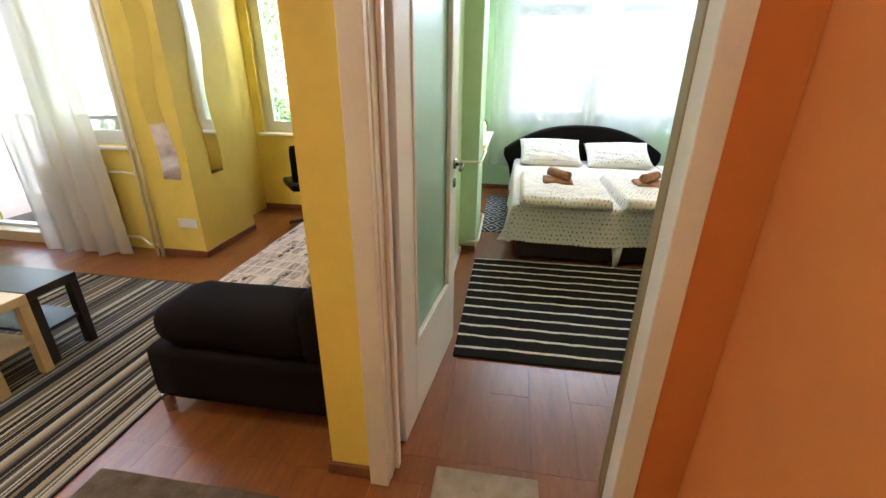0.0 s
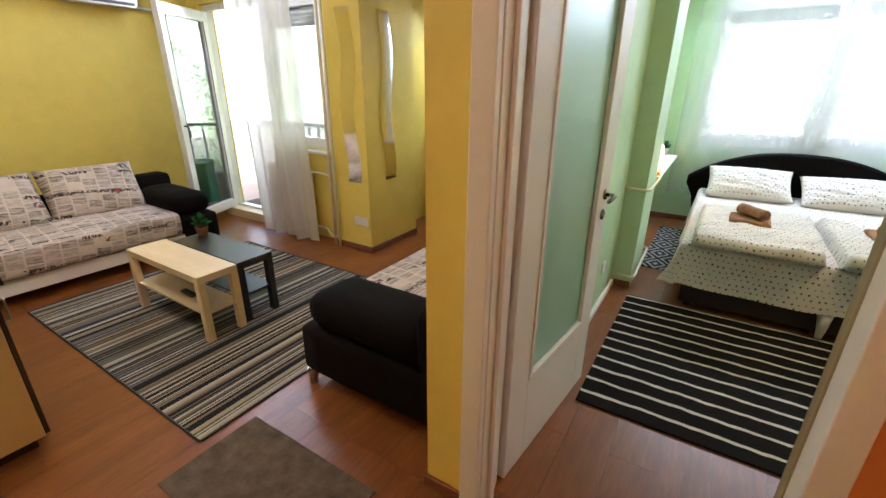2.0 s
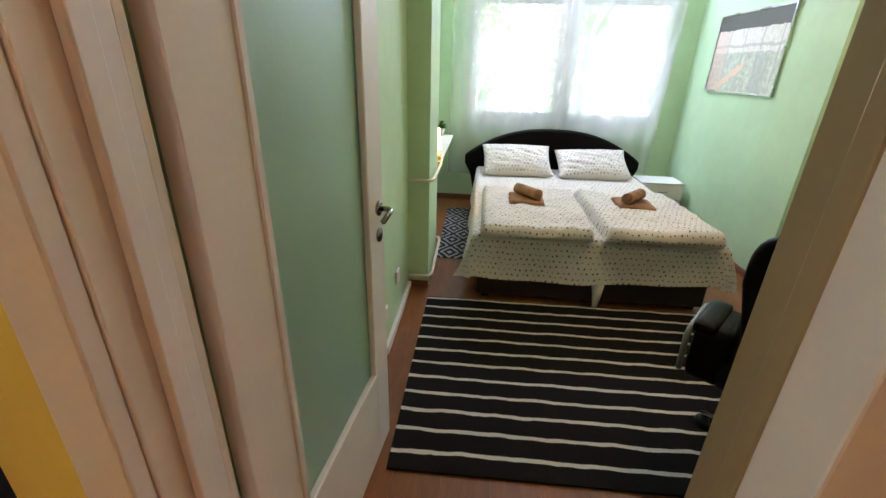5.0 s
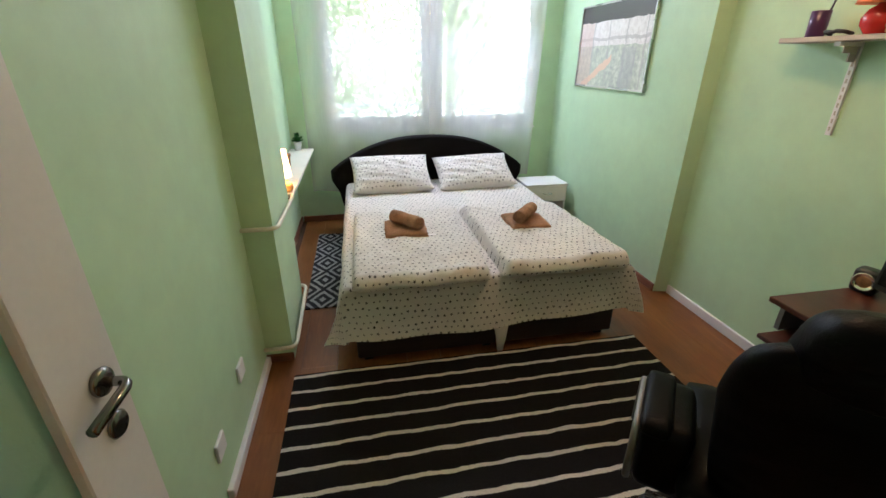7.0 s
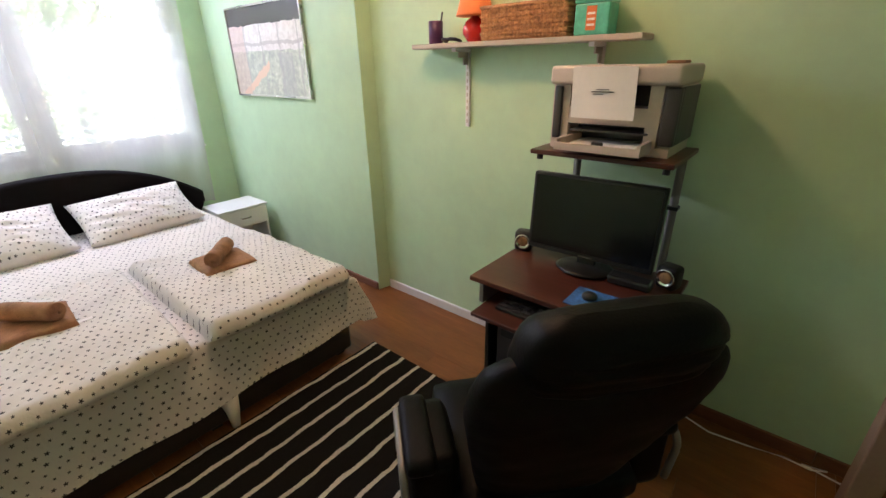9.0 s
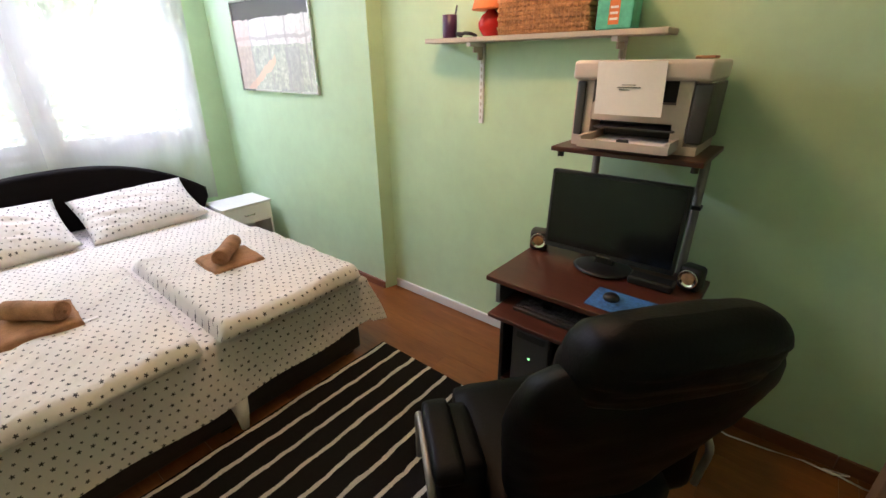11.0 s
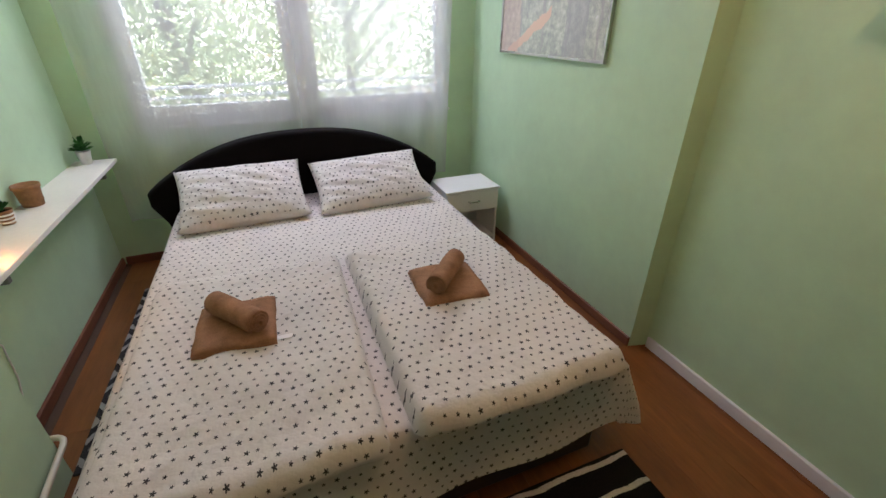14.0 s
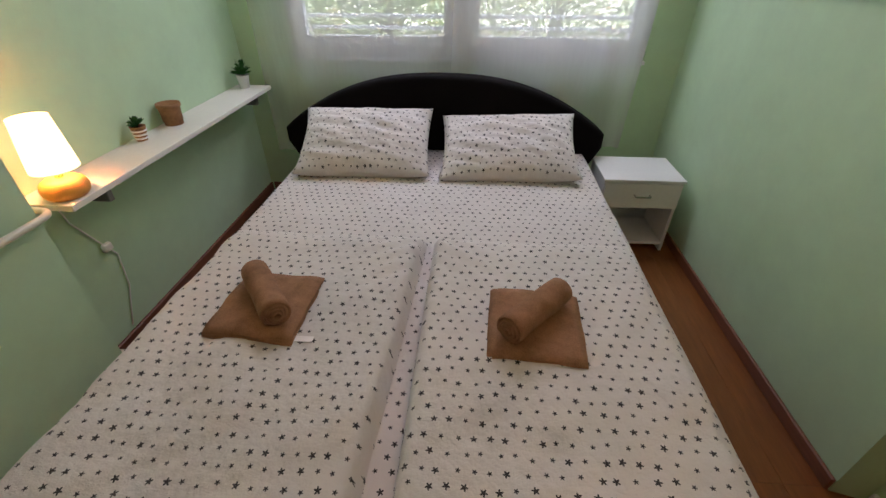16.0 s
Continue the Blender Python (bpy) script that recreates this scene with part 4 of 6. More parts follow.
def towels(cx, cy, z, turn, roll_turn, off):
    """A folded bath towel with a rolled hand towel across it."""
    m = Matrix.Translation((cx, cy, z)) @ rot(0, 0, turn)
    pile = thing("folded_towel", (cx, cy, z), "brown terry towel folded flat on the duvet", "towel", "folded towels on the bed")
    for k, (w, d) in enumerate(((0.130, 0.142), (0.126, 0.139), (0.128, 0.136))):
        z0 = 0.001 + k * 0.009
        lay = bmesh.new()
        add_box(lay, -w, w, -d, d, z0, z0 + 0.0088)
        bmesh.ops.subdivide_edges(lay, edges=[e for e in lay.edges if abs(e.verts[0].co.z - e.verts[1].co.z) < 1e-5], cuts=9, use_grid_fill=True)
        for vt in lay.verts:
            q = vt.co
            ex, ey = abs(q.x) / w, abs(q.y) / d
            droop = 0.007 * (ex ** 8 + ey ** 8) * (k + 1) / 3
            q.z += 0.004 * noise.noise(Vector((q.x * 14 + cx * 9, q.y * 14, k))) * (k + 1) / 3 - droop
            q.x += 0.006 * noise.noise(Vector((q.y * 12, cx * 7, k)))
            q.y += 0.006 * noise.noise(Vector((q.x * 12, cx * 5, k + 9)))
        bmesh.ops.transform(lay, matrix=m, verts=lay.verts)
        part("towel_fold", lay, TOWEL, pile, "", True)
    bm = bmesh.new()
    turns, n, L = 3.6, 80, 0.245
    pts = []
    for k in range(n + 1):
        t = k / n
        r = 0.008 + 0.033 * t
        a_ = turns * 2 * math.pi * t
        pts.append((r * math.cos(a_), r * math.sin(a_)))
    for side, s in (("o", 1), ):
        rows = []
        for j in range(9):
            y = -L / 2 + L * j / 8
            sag = 1 + 0.03 * math.sin(j * 1.3)
            rows.append([bm.verts.new((px * sag, y + 0.010 * (k / n) * (1 if j == 0 else 0), pz * sag + 0.041)) for k, (px, pz) in enumerate(pts)])
        for r0, r1 in zip(rows, rows[1:]):
            for k in range(n):
                bm.faces.new((r0[k], r0[k + 1], r1[k + 1], r1[k]))
    bmesh.ops.transform(bm, matrix=Matrix.Translation((cx + off[0], cy + off[1], z + 0.0275)) @ rot(0, 0, roll_turn), verts=bm.verts)
    b = part("rolled_towel", bm, TOWEL, None, "", True)
    sol = b.modifiers.new("thick", "SOLIDIFY")
    sol.thickness, sol.offset = 0.006, 0
    tagged(b, "brown terry hand towel rolled up on a folded one", "towel", "rolled towels on the bed")


towels(0.613, 4.165, 0.567, -2, 38, (0.012, -0.008))
towels(1.402, 4.13, 0.576, -4, -42, (-0.005, -0.004))
part("care_tag", box(0.735, 0.79, 4.035, 4.055, 0.568, 0.570), PAPER, bpy.data.objects["rolled_towel"], "white care tag")

# rugs
rug = part("bedroom_rug", box(-0.067, 1.933, 2.16, 3.56, 0.0, 0.012, 0.004, 2), RUG_B)
tagged(rug, "black pile rug with thin off-white stripes beside the bed", "rug")
rug = part("bedside_rug", box(-0.08, 0.235, 4.24, 5.62, 0.0, 0.010, 0.004, 2), RUG_D)
tagged(rug, "charcoal and grey diamond-patterned rug beside the bed", "rug")
rug = part("door_mat", box(-0.03, 0.37, 1.0, 1.43, 0.0, 0.010, 0.004, 2), MAT_G)
tagged(rug, "small beige mat before the bedroom door", "mat")

# nightstand
ns = thing("nightstand", (2.13, 5.52, 0), "small white nightstand with one drawer and an open compartment", "nightstand")
X0, X1, Y0, Y1, ZT = 1.93, 2.345, 5.40, 5.73, 0.455
part("side_panel", box(X0, X0 + 0.016, Y0 + 0.018, Y1, 0, ZT - 0.018, 0.001, 1), WHITE_BOARD, ns)
part("side_panel", box(X1 - 0.016, X1, Y0 + 0.018, Y1, 0, ZT - 0.018, 0.001, 1), WHITE_BOARD, ns)
part("top_panel", box(X0 - 0.008, X1 + 0.008, Y0, Y1, ZT - 0.018, ZT, 0.002, 1), WHITE_BOARD, ns)
part("back_panel", box(X0 + 0.016, X1 - 0.016, Y1 - 0.008, Y1, 0.02, ZT - 0.018), WHITE_BOARD, ns)
part("shelf", box(X0 + 0.016, X1 - 0.016, Y0 + 0.02, Y1 - 0.008, 0.04, 0.056), WHITE_BOARD, ns)
part("shelf", box(X0 + 0.016, X1 - 0.016, Y0 + 0.04, Y1 - 0.008, 0.27, 0.286), WHITE_BOARD, ns)
drawer = part("drawer_front", box(X0 + 0.004, X1 - 0.004, Y0 + 0.002, Y0 + 0.0175, 0.288, ZT - 0.022, 0.002, 1), WHITE_BOARD, ns)
part("handle", tube(bent([(2.10, Y0 + 0.002, 0.365), (2.10, Y0 - 0.022, 0.365), (2.18, Y0 - 0.022, 0.365), (2.18, Y0 + 0.002, 0.365)], 0.01), 0.005, 8), STEEL, drawer, "steel bar handle", True)

# ledge board with its lamp and pots
ledge = thing("wall_ledge", (-0.15, 5.15, 0.77), "narrow white board ledge on the green wall", "shelf")
part("board", box(-0.284, -0.070, 4.36, 5.93, 0.757, 0.779, 0.002, 1), LEDGE, ledge)
part("bracket", box(-0.284, -0.12, 5.80, 5.825, 0.69, 0.756, 0.003, 1), GREYMETAL, ledge)
part("bracket", box(-0.284, -0.12, 4.55, 4.575, 0.69, 0.756, 0.003, 1), GREYMETAL, ledge)
tl = thing("table_lamp", (-0.14, 4.435, 0.779), "lit table lamp with a glowing shade and a round orange base", "lamp")
part("base", lathe((-0.14, 4.435, 0.779), [(0.055, 0), (0.066, 0.012), (0.070, 0.03), (0.064, 0.05), (0.045, 0.062), (0.02, 0.066)]), AMBER, tl, "round orange base", True)
part("stem", lathe((-0.14, 4.435, 0.845), [(0.012, 0), (0.012, 0.065)], 12), AMBER, tl)
bm = lathe((-0.14, 4.435, 0.875), [(0.069, 0.0), (0.066, 0.04), (0.053, 0.165)], 28)
bmesh.ops.delete(bm, geom=[f for f in bm.faces if len(f.verts) > 4], context="FACES")
part("shade", bm, SHADE, tl, "glowing white cloth shade", True)


def leaves(at, n, spread, size, height, seed):
    rng = random.Random(seed)
    bm = bmesh.new()
    for _ in range(n):
        a, e = rng.uniform(0, 6.28), rng.uniform(0.2, 1.3)
        d = Vector((math.cos(a) * math.cos(e), math.sin(a) * math.cos(e), math.sin(e)))
        c = Vector(at) + Vector((d.x * spread, d.y * spread, d.z * height)) * rng.uniform(0.4, 1)
        s = size * rng.uniform(0.6, 1.1)
        side = d.cross(Vector((0, 0, 1))).normalized() * s * 0.35
        up = Vector((0, 0, 1)) * s * 0.12
        vs = [bm.verts.new(p) for p in (c - d * s * 0.5, c + side + up, c + d * s * 0.5, c - side + up)]
        mid = bm.verts.new(c - up * 0.3)
        for i in range(4):
            bm.faces.new((vs[i], vs[(i + 1) % 4], mid))
    return bm


def pot_plant(name, at, r, h, pot_mat, n, spread, size, height, seed, label):
    ob = thing(name, at, label, "plant")
    pot = part("pot", lathe(at, [(r * 0.72, 0), (r, h * 0.92), (r * 1.04, h * 0.94), (r * 1.04, h), (r * 0.9, h), (r * 0.86, h * 0.9)], 20), pot_mat, ob, "", True)
    part("soil", lathe((at[0], at[1], at[2] + h * 0.84), [(r * 0.84, 0), (r * 0.82, h * 0.06)], 14), SOIL, ob)
    part("foliage", leaves((at[0], at[1], at[2] + h * 0.95), n, spread, size, height, seed), LEAF, ob, "green leaves")
    return ob, pot


pot_plant("pot_plant", (-0.235, 4.95, 0.779), 0.030, 0.062, TERRA, 46, 0.032, 0.035, 0.04, 3, "small succulent in a striped pot on the ledge")
o_ = bpy.data.objects["pot_plant"]
for k in range(3):
    part("pot_stripe", lathe((-0.235, 4.95, 0.787 + k * 0.016), [(0.0262 + k * 0.0022, 0), (0.0272 + k * 0.0022, 0.007)], 20), PAPER, o_, "pale painted stripe", True)
pot_plant("pot_plant", (-0.20, 5.86, 0.779), 0.036, 0.075, WHITE_BOARD, 60, 0.055, 0.05, 0.075, 9, "green plant in a white pot on the ledge")
bowl = part("clay_pot", lathe((-0.225, 5.17, 0.779), [(0.040, 0), (0.048, 0.08), (0.053, 0.083), (0.053, 0.098), (0.046, 0.098), (0.044, 0.02)], 24), TERRA, None, "", True)
tagged(bowl, "empty brown terracotta pot on the ledge", "pot")

# heating pipes round the pilaster
pipe = thing("heating_pipe", (-0.1, 3.8, 0.8), "cream painted heating pipe bent round the pilaster", "pipe", "heating pipes")
part("pipe_run", tube(bent([(-0.228, 3.69, 0.80), (-0.06, 3.69, 0.80), (-0.055, 4.10, 0.80), (-0.055, 4.29, 0.80), (-0.283, 4.29, 0.80)], 0.05), 0.011), PIPE, pipe, "", True)
pipe = thing("heating_pipe", (-0.1, 3.8, 0.12), "cream painted heating pipe low on the pilaster", "pipe", "heating pipes")
part("pipe_run", tube(bent([(-0.228, 3.69, 0.10), (-0.06, 3.69, 0.10), (-0.055, 4.05, 0.15), (-0.055, 4.29, 0.17), (-0.283, 4.29, 0.17)], 0.05), 0.011), PIPE, pipe, "", True)


lead = thing("lamp_cable", (-0.28, 4.6, 0.4), "white lamp cable with a small inline switch on the wall", "cable")
part("cord", tube([(-0.27, 4.47, 0.755), (-0.278, 4.50, 0.62), (-0.279, 4.58, 0.47), (-0.279, 4.62, 0.40), (-0.279, 4.60, 0.25), (-0.279, 4.52, 0.08)], 0.0035, 6), PAPER, lead, "", True)
part("switch", box(-0.284, -0.262, 4.565, 4.605, 0.44, 0.475, 0.006, 2), PAPER, lead, "white cord switch", True)

def socket(name, at, axis, gangs, label):
    """A wall socket; axis 'x' faces +x, 'y' faces -y."""
    ob = thing(name, at, label, "socket")
    w = 0.04 * gangs + 0.004
    x, y, z = at
    if axis == "x":
        part("plate", box(x, x + 0.012, y - w, y + w, z - 0.04, z + 0.04, 0.004), PVC, ob)
        for g in range(gangs):
            m = part("socket_well", lathe((0, 0, 0), [(0.019, 0), (0.019, 0.0015)], 18), DARKGREY, ob, "dark socket well")
            m.matrix_basis = pose(0.0128, (g - (gangs - 1) / 2) * 0.08, 0, 0, 90, 0)
    else:
        part("plate", box(x - w, x + w, y - 0.012, y, z - 0.04, z + 0.04, 0.004), PVC, ob)
        for g in range(gangs):
            m = part("socket_well", lathe((0, 0, 0), [(0.019, 0), (0.019, 0.0015)], 18), DARKGREY, ob, "dark socket well")
            m.matrix_basis = pose((g - (gangs - 1) / 2) * 0.08, -0.0128, 0, 90, 0, 0)
    return ob


socket("wall_socket", (-0.23, 3.28, 0.30), "x", 1, "white socket low on the green wall")
socket("wall_socket", (-0.23, 2.92, 0.24), "x", 1, "white socket low on the green wall")
socket("wall_socket", (-2.42, 3.16, 0.30), "y", 2, "white double socket low on the yellow wall")

# framed picture
def photo(name, stops, scale, seed):
    m, nt, p = start_mat(name)
    v = nd(nt, "ShaderNodeMapping", {0: coords(nt), 1: (seed, seed * 2, 0)}).outputs[0]
    a = nd(nt, "ShaderNodeTexVoronoi", {"Vector": v, "Scale": scale}, distance="MANHATTAN").outputs["Color"]
    n = noise_tex(nt, v, scale * 1.6, 8, 0.7)
    g = nd(nt, "ShaderNodeSeparateColor", {0: a}).outputs[0]
    f = op(nt, "MULTIPLY_ADD", g, 0.35, op(nt, "MULTIPLY", n, 0.65))
    nt.links.new(ramp(nt, f, stops), p.inputs["Base Color"])
    p.inputs["Roughness"].default_value = 0.35
    p.inputs["Coat Weight"].default_value = 0.6
    p.inputs["Coat Roughness"].default_value = 0.05
    return m




def garden_photo(name):
    """A print: dark eaves above, pale window bars, an orange rail and blurred greenery below, paled by painted glare.
    """
    m, nt, p = start_mat(name)
    v = coords(nt)
    sep = nd(nt, "ShaderNodeSeparateXYZ", {0: v})
    n1, n2 = noise_tex(nt, v, 9, 6, 0.7), noise_tex(nt, v, 26, 5, 0.7)
    y = op(nt, "ADD", sep.outputs[1], op(nt, "MULTIPLY", op(nt, "SUBTRACT", n1, 0.5), 0.08))
    z = op(nt, "ADD", sep.outputs[2], op(nt, "MULTIPLY", op(nt, "SUBTRACT", n1, 0.5), 0.06))
    green = ramp(nt, n2, [(0.32, (0.10, 0.12, 0.12)), (0.5, (0.30, 0.36, 0.24)), (0.62, (0.52, 0.56, 0.42)), (0.75, (0.72, 0.72, 0.70))])
    pale = ramp(nt, n2, [(0.3, (0.50, 0.42, 0.40)), (0.55, (0.78, 0.72, 0.70)), (0.8, (0.85, 0.82, 0.80))])
    c = mix(nt, op(nt, "GREATER_THAN", z, 0.02), green, pale)
    bars = op(nt, "LESS_THAN", op(nt, "FRACT", op(nt, "DIVIDE", op(nt, "ADD", y, 5.0), 0.24)), 0.08)
    c = mix(nt, op(nt, "MULTIPLY", bars, 0.6), c, (0.20, 0.17, 0.17))
    c = mix(nt, op(nt, "MULTIPLY", op(nt, "LESS_THAN", op(nt, "ABSOLUTE", op(nt, "SUBTRACT", z, 0.07)), 0.012), 0.7), c, (0.25, 0.20, 0.20))
    rail = op(nt, "MULTIPLY", op(nt, "LESS_THAN", op(nt, "ABSOLUTE", op(nt, "ADD", op(nt, "ADD", z, 0.08), op(nt, "MULTIPLY", y, 0.55))), 0.03), op(nt, "GREATER_THAN", y, -0.02))
    c = mix(nt, rail, c, (0.72, 0.38, 0.18))
    c = mix(nt, op(nt, "MULTIPLY", op(nt, "GREATER_THAN", y, 0.30), 0.5), c, (0.55, 0.24, 0.14))
    c = mix(nt, op(nt, "MULTIPLY", op(nt, "LESS_THAN", op(nt, "ABSOLUTE", op(nt, "ADD", y, 0.25)), 0.09), op(nt, "MULTIPLY", op(nt, "LESS_THAN", z, 0.0), 0.55)), c, (0.14, 0.14, 0.17))
    # window glare on the glass, painted as a pale wash over the print
    c = mix(nt, 0.35, c, (0.80, 0.76, 0.76))
    c = mix(nt, op(nt, "GREATER_THAN", z, 0.20), c, (0.06, 0.05, 0.06))
    nt.links.new(c, p.inputs["Base Color"])
    p.inputs["Roughness"].default_value = 0.3
    p.inputs["Coat Weight"].default_value = 0.7
    p.inputs["Coat Roughness"].default_value = 0.04
    return m


PHOTO_1 = garden_photo("glare_garden_photo")
PHOTO_2 = photo("dark_photo", [(0.3, (0.01, 0.01, 0.012)), (0.5, (0.03, 0.03, 0.035)), (0.62, (0.05, 0.05, 0.05)), (0.75, (0.12, 0.12, 0.11))], 3, 8.2)
pic = thing("framed_picture", (2.41, 5.07, 1.65), "large framed colour photograph on the green wall", "picture")
PY0, PY1, PZ0, PZ1 = 4.565, 5.60, 1.345, 1.985
part("print", box(2.399, 2.408, PY0 + 0.012, PY1 - 0.012, PZ0 + 0.012, PZ1 - 0.012), PHOTO_1, pic, "colour photograph behind glass, paled by painted window glare")
part("picture_frame", boxes((2.392, 2.4145, PY0, PY1, PZ0, PZ0 + 0.014), (2.392, 2.4145, PY0, PY1, PZ1 - 0.014, PZ1), (2.392, 2.4145, PY0, PY0 + 0.014, PZ0 + 0.014, PZ1 - 0.014), (2.392, 2.4145, PY1 - 0.014, PY1, PZ0 + 0.014, PZ1 - 0.014)), STEEL, pic, "thin silver frame")

# wall shelf and its things
sh = thing("wall_shelf", (2.44, 2.95, 1.62), "pale wall shelf on long metal brackets", "shelf")
part("board", box(2.365, 2.509, 2.385, 3.55, 1.63, 1.652, 0.003, 1), SHELF, sh)
for y in (3.28, 2.58):
    b = part("bracket", boxes((2.497, 2.509, y - 0.012, y + 0.012, 1.24, 1.628), (2.38, 2.497, y - 0.012, y + 0.012, 1.612, 1.629)), GLOSS_WHITE, sh, "white slotted bracket")
    for k in range(9):
        part("slot", box(2.4955, 2.4968, y - 0.004, y + 0.004, 1.26 + k * 0.034, 1.278 + k * 0.034), SHELF, b)
    part("gusset", boxes((2.42, 2.497, y - 0.003, y + 0.003, 1.585, 1.611), (2.46, 2.497, y - 0.003, y + 0.003, 1.55, 1.584)), SHELF, b)
ob = part("cup", lathe((2.43, 3.435, 1.652), [(0.033, 0), (0.036, 0.003), (0.037, 0.105), (0.033, 0.107), (0.031, 0.02)], 22), PURPLE, None, "", True)
tagged(ob, "dark purple cup on the wall shelf", "cup")
part("brush", tube([(2.44, 3.43, 1.67), (2.45, 3.405, 1.80)], 0.004, 6), DARKGREY, ob)
ob = part("sunglasses", tube(bent([(2.44, 3.37, 1.66), (2.40, 3.37, 1.672), (2.40, 3.33, 1.668), (2.40, 3.32, 1.672), (2.40, 3.28, 1.668), (2.44, 3.28, 1.66)], 0.012), 0.008, 8), BLACK, None, "", True)
tagged(ob, "dark sunglasses lying on the wall shelf", "glasses")
ob = thing("red_table_lamp", (2.435, 3.19, 1.652), "small lamp with a glossy red round base and orange shade", "lamp")
part("base", lathe((2.435, 3.19, 1.652), [(0.035, 0), (0.038, 0.006), (0.058, 0.035), (0.060, 0.06), (0.045, 0.09), (0.02, 0.108), (0.016, 0.125)], 28), RED, ob, "glossy red round base", True)
part("shade", lathe((2.435, 3.19, 1.765), [(0.092, 0), (0.090, 0.004), (0.055, 0.12), (0.052, 0.12)], 28), ORANGE_CLOTH, ob, "orange conical shade", True)
ob = thing("wicker_basket", (2.435, 2.9, 1.652), "long brown woven wicker basket on the wall shelf", "basket")
for k in range(7):
    g = 0.004 * (k % 2)
    z0 = 1.653 + k * 0.018
    part("weave_strand", box(2.375 - g, 2.495 + g, 2.69 - g, 3.115 + g, z0, z0 + 0.0175, 0.007, 2), WICKER, ob, "", True)
part("rim", box(2.37, 2.50, 2.685, 3.12, 1.779, 1.795, 0.007, 2), WICKER, ob, "", True)
for k in range(24):
    y = 2.70 + k * 0.0175
    part("stake", box(2.3675, 2.372, y, y + 0.006, 1.655, 1.785, 0.002, 1), WICKER, ob)
ob = thing("tin_box", (2.435, 2.60, 1.652), "teal printed tin box on the wall shelf", "box")
part("tin_body", box(2.385, 2.485, 2.525, 2.665, 1.653, 1.765, 0.006), TEAL, ob)
part("lid", box(2.382, 2.488, 2.522, 2.668, 1.7655, 1.785, 0.006), TEAL, ob)
part("printed_panel", box(2.3835, 2.3848, 2.575, 2.615, 1.67, 1.755), ORANGE_CLOTH, ob, "orange printed panel")
for k in range(3):
    part("printed_bar", box(2.3825, 2.3834, 2.58, 2.61, 1.685 + k * 0.02, 1.693 + k * 0.02), PAPER, ob)

# computer desk
desk = thing("computer_desk", (2.2, 2.44, 0), "small mahogany computer desk with a raised printer shelf", "desk")
bm = box(1.895, 2.42, 2.065, 2.815, 0.69, 0.712, 0.004, 2)
part("desktop", bm, MAHOG, desk)
part("keyboard_tray", box(1.80, 2.20, 2.12, 2.74, 0.585, 0.603, 0.003, 1), MAHOG, desk)
part("tray_rail", box(1.9, 2.3, 2.745, 2.764, 0.60, 0.689), GREYMETAL, desk)
part("tray_rail", box(1.9, 2.3, 2.105, 2.118, 0.60, 0.689), GREYMETAL, desk)
part("side_panel", box(1.98, 2.40, 2.10, 2.118, 0.03, 0.58, 0.002, 1), BLACK, desk)
part("side_panel", box(1.98, 2.40, 2.765, 2.783, 0.03, 0.689, 0.002, 1), BLACK, desk)
part("lower_shelf", box(1.98, 2.40, 2.118, 2.765, 0.12, 0.138, 0.002, 1), MAHOG, desk)
part("back_panel", box(2.385, 2.40, 2.118, 2.765, 0.30, 0.689), BLACK, desk)
for y in (2.10, 2.76):
    part("foot", box(1.95, 2.42, y - 0.012, y + 0.036, 0.0, 0.03, 0.005, 1), BLACK, desk)
for y in (2.18, 2.60):
    part("upright", tube([(2.42, y, 0.0), (2.42, y, 1.225)], 0.016, 12), GREYMETAL, desk, "grey metal upright", True)
    part("clamp", box(2.395, 2.44, y - 0.022, y + 0.022, 1.0, 1.015, 0.003, 1), BLACK, desk)
part("printer_shelf", box(2.09, 2.46, 2.14, 2.665, 1.226, 1.244, 0.004, 2), MAHOG, desk)
for y in (2.165, 2.63):
    part("shelf_knob", lathe((2.11, y, 1.206), [(0.012, 0), (0.012, 0.019)], 12), BLACK, desk)

tower = thing("computer_tower", (2.2, 2.62, 0.138), "black computer tower with a green light under the desk", "computer")
part("case", box(2.0, 2.375, 2.53, 2.73, 0.139, 0.56, 0.006, 2), BLACK, tower)
part("front_panel", box(1.988, 1.9995, 2.54, 2.72, 0.145, 0.555, 0.004, 1), DARKGREY, tower)
for k in range(3):
    part("drive_slot", box(1.985, 1.9878, 2.56, 2.70, 0.40 + k * 0.045, 0.435 + k * 0.045, 0.001, 1), BLACK, tower)
part("power_light", box(1.985, 1.9878, 2.626, 2.634, 0.30, 0.308), glow("green_power_light", (0.3, 1.0, 0.3), 0.4), tower, "small green power light")
printer = thing("printer", (2.28, 2.62, 1.245), "pale grey multifunction printer with an open paper tray", "printer")
part("printer_body", boxes((2.17, 2.45, 2.125, 2.62, 1.246, 1.275), (2.19, 2.45, 2.125, 2.175, 1.275, 1.48), (2.17, 2.45, 2.545, 2.62, 1.275, 1.48), (2.28, 2.45, 2.175, 2.545, 1.275, 1.48), (2.172, 2.28, 2.175, 2.545, 1.343, 1.405), (2.17, 2.19, 2.176, 2.225, 1.275, 1.48)), PRINTER, printer)
part("scanner_lid", box(2.135, 2.46, 2.115, 2.625, 1.481, 1.545, 0.014, 3), PRINTER, printer, "", True)
part("side_panel", box(2.165, 2.188, 2.112, 2.172, 1.285, 1.475, 0.008, 2), DARKGREY, printer, "dark grey rounded side panel", True)
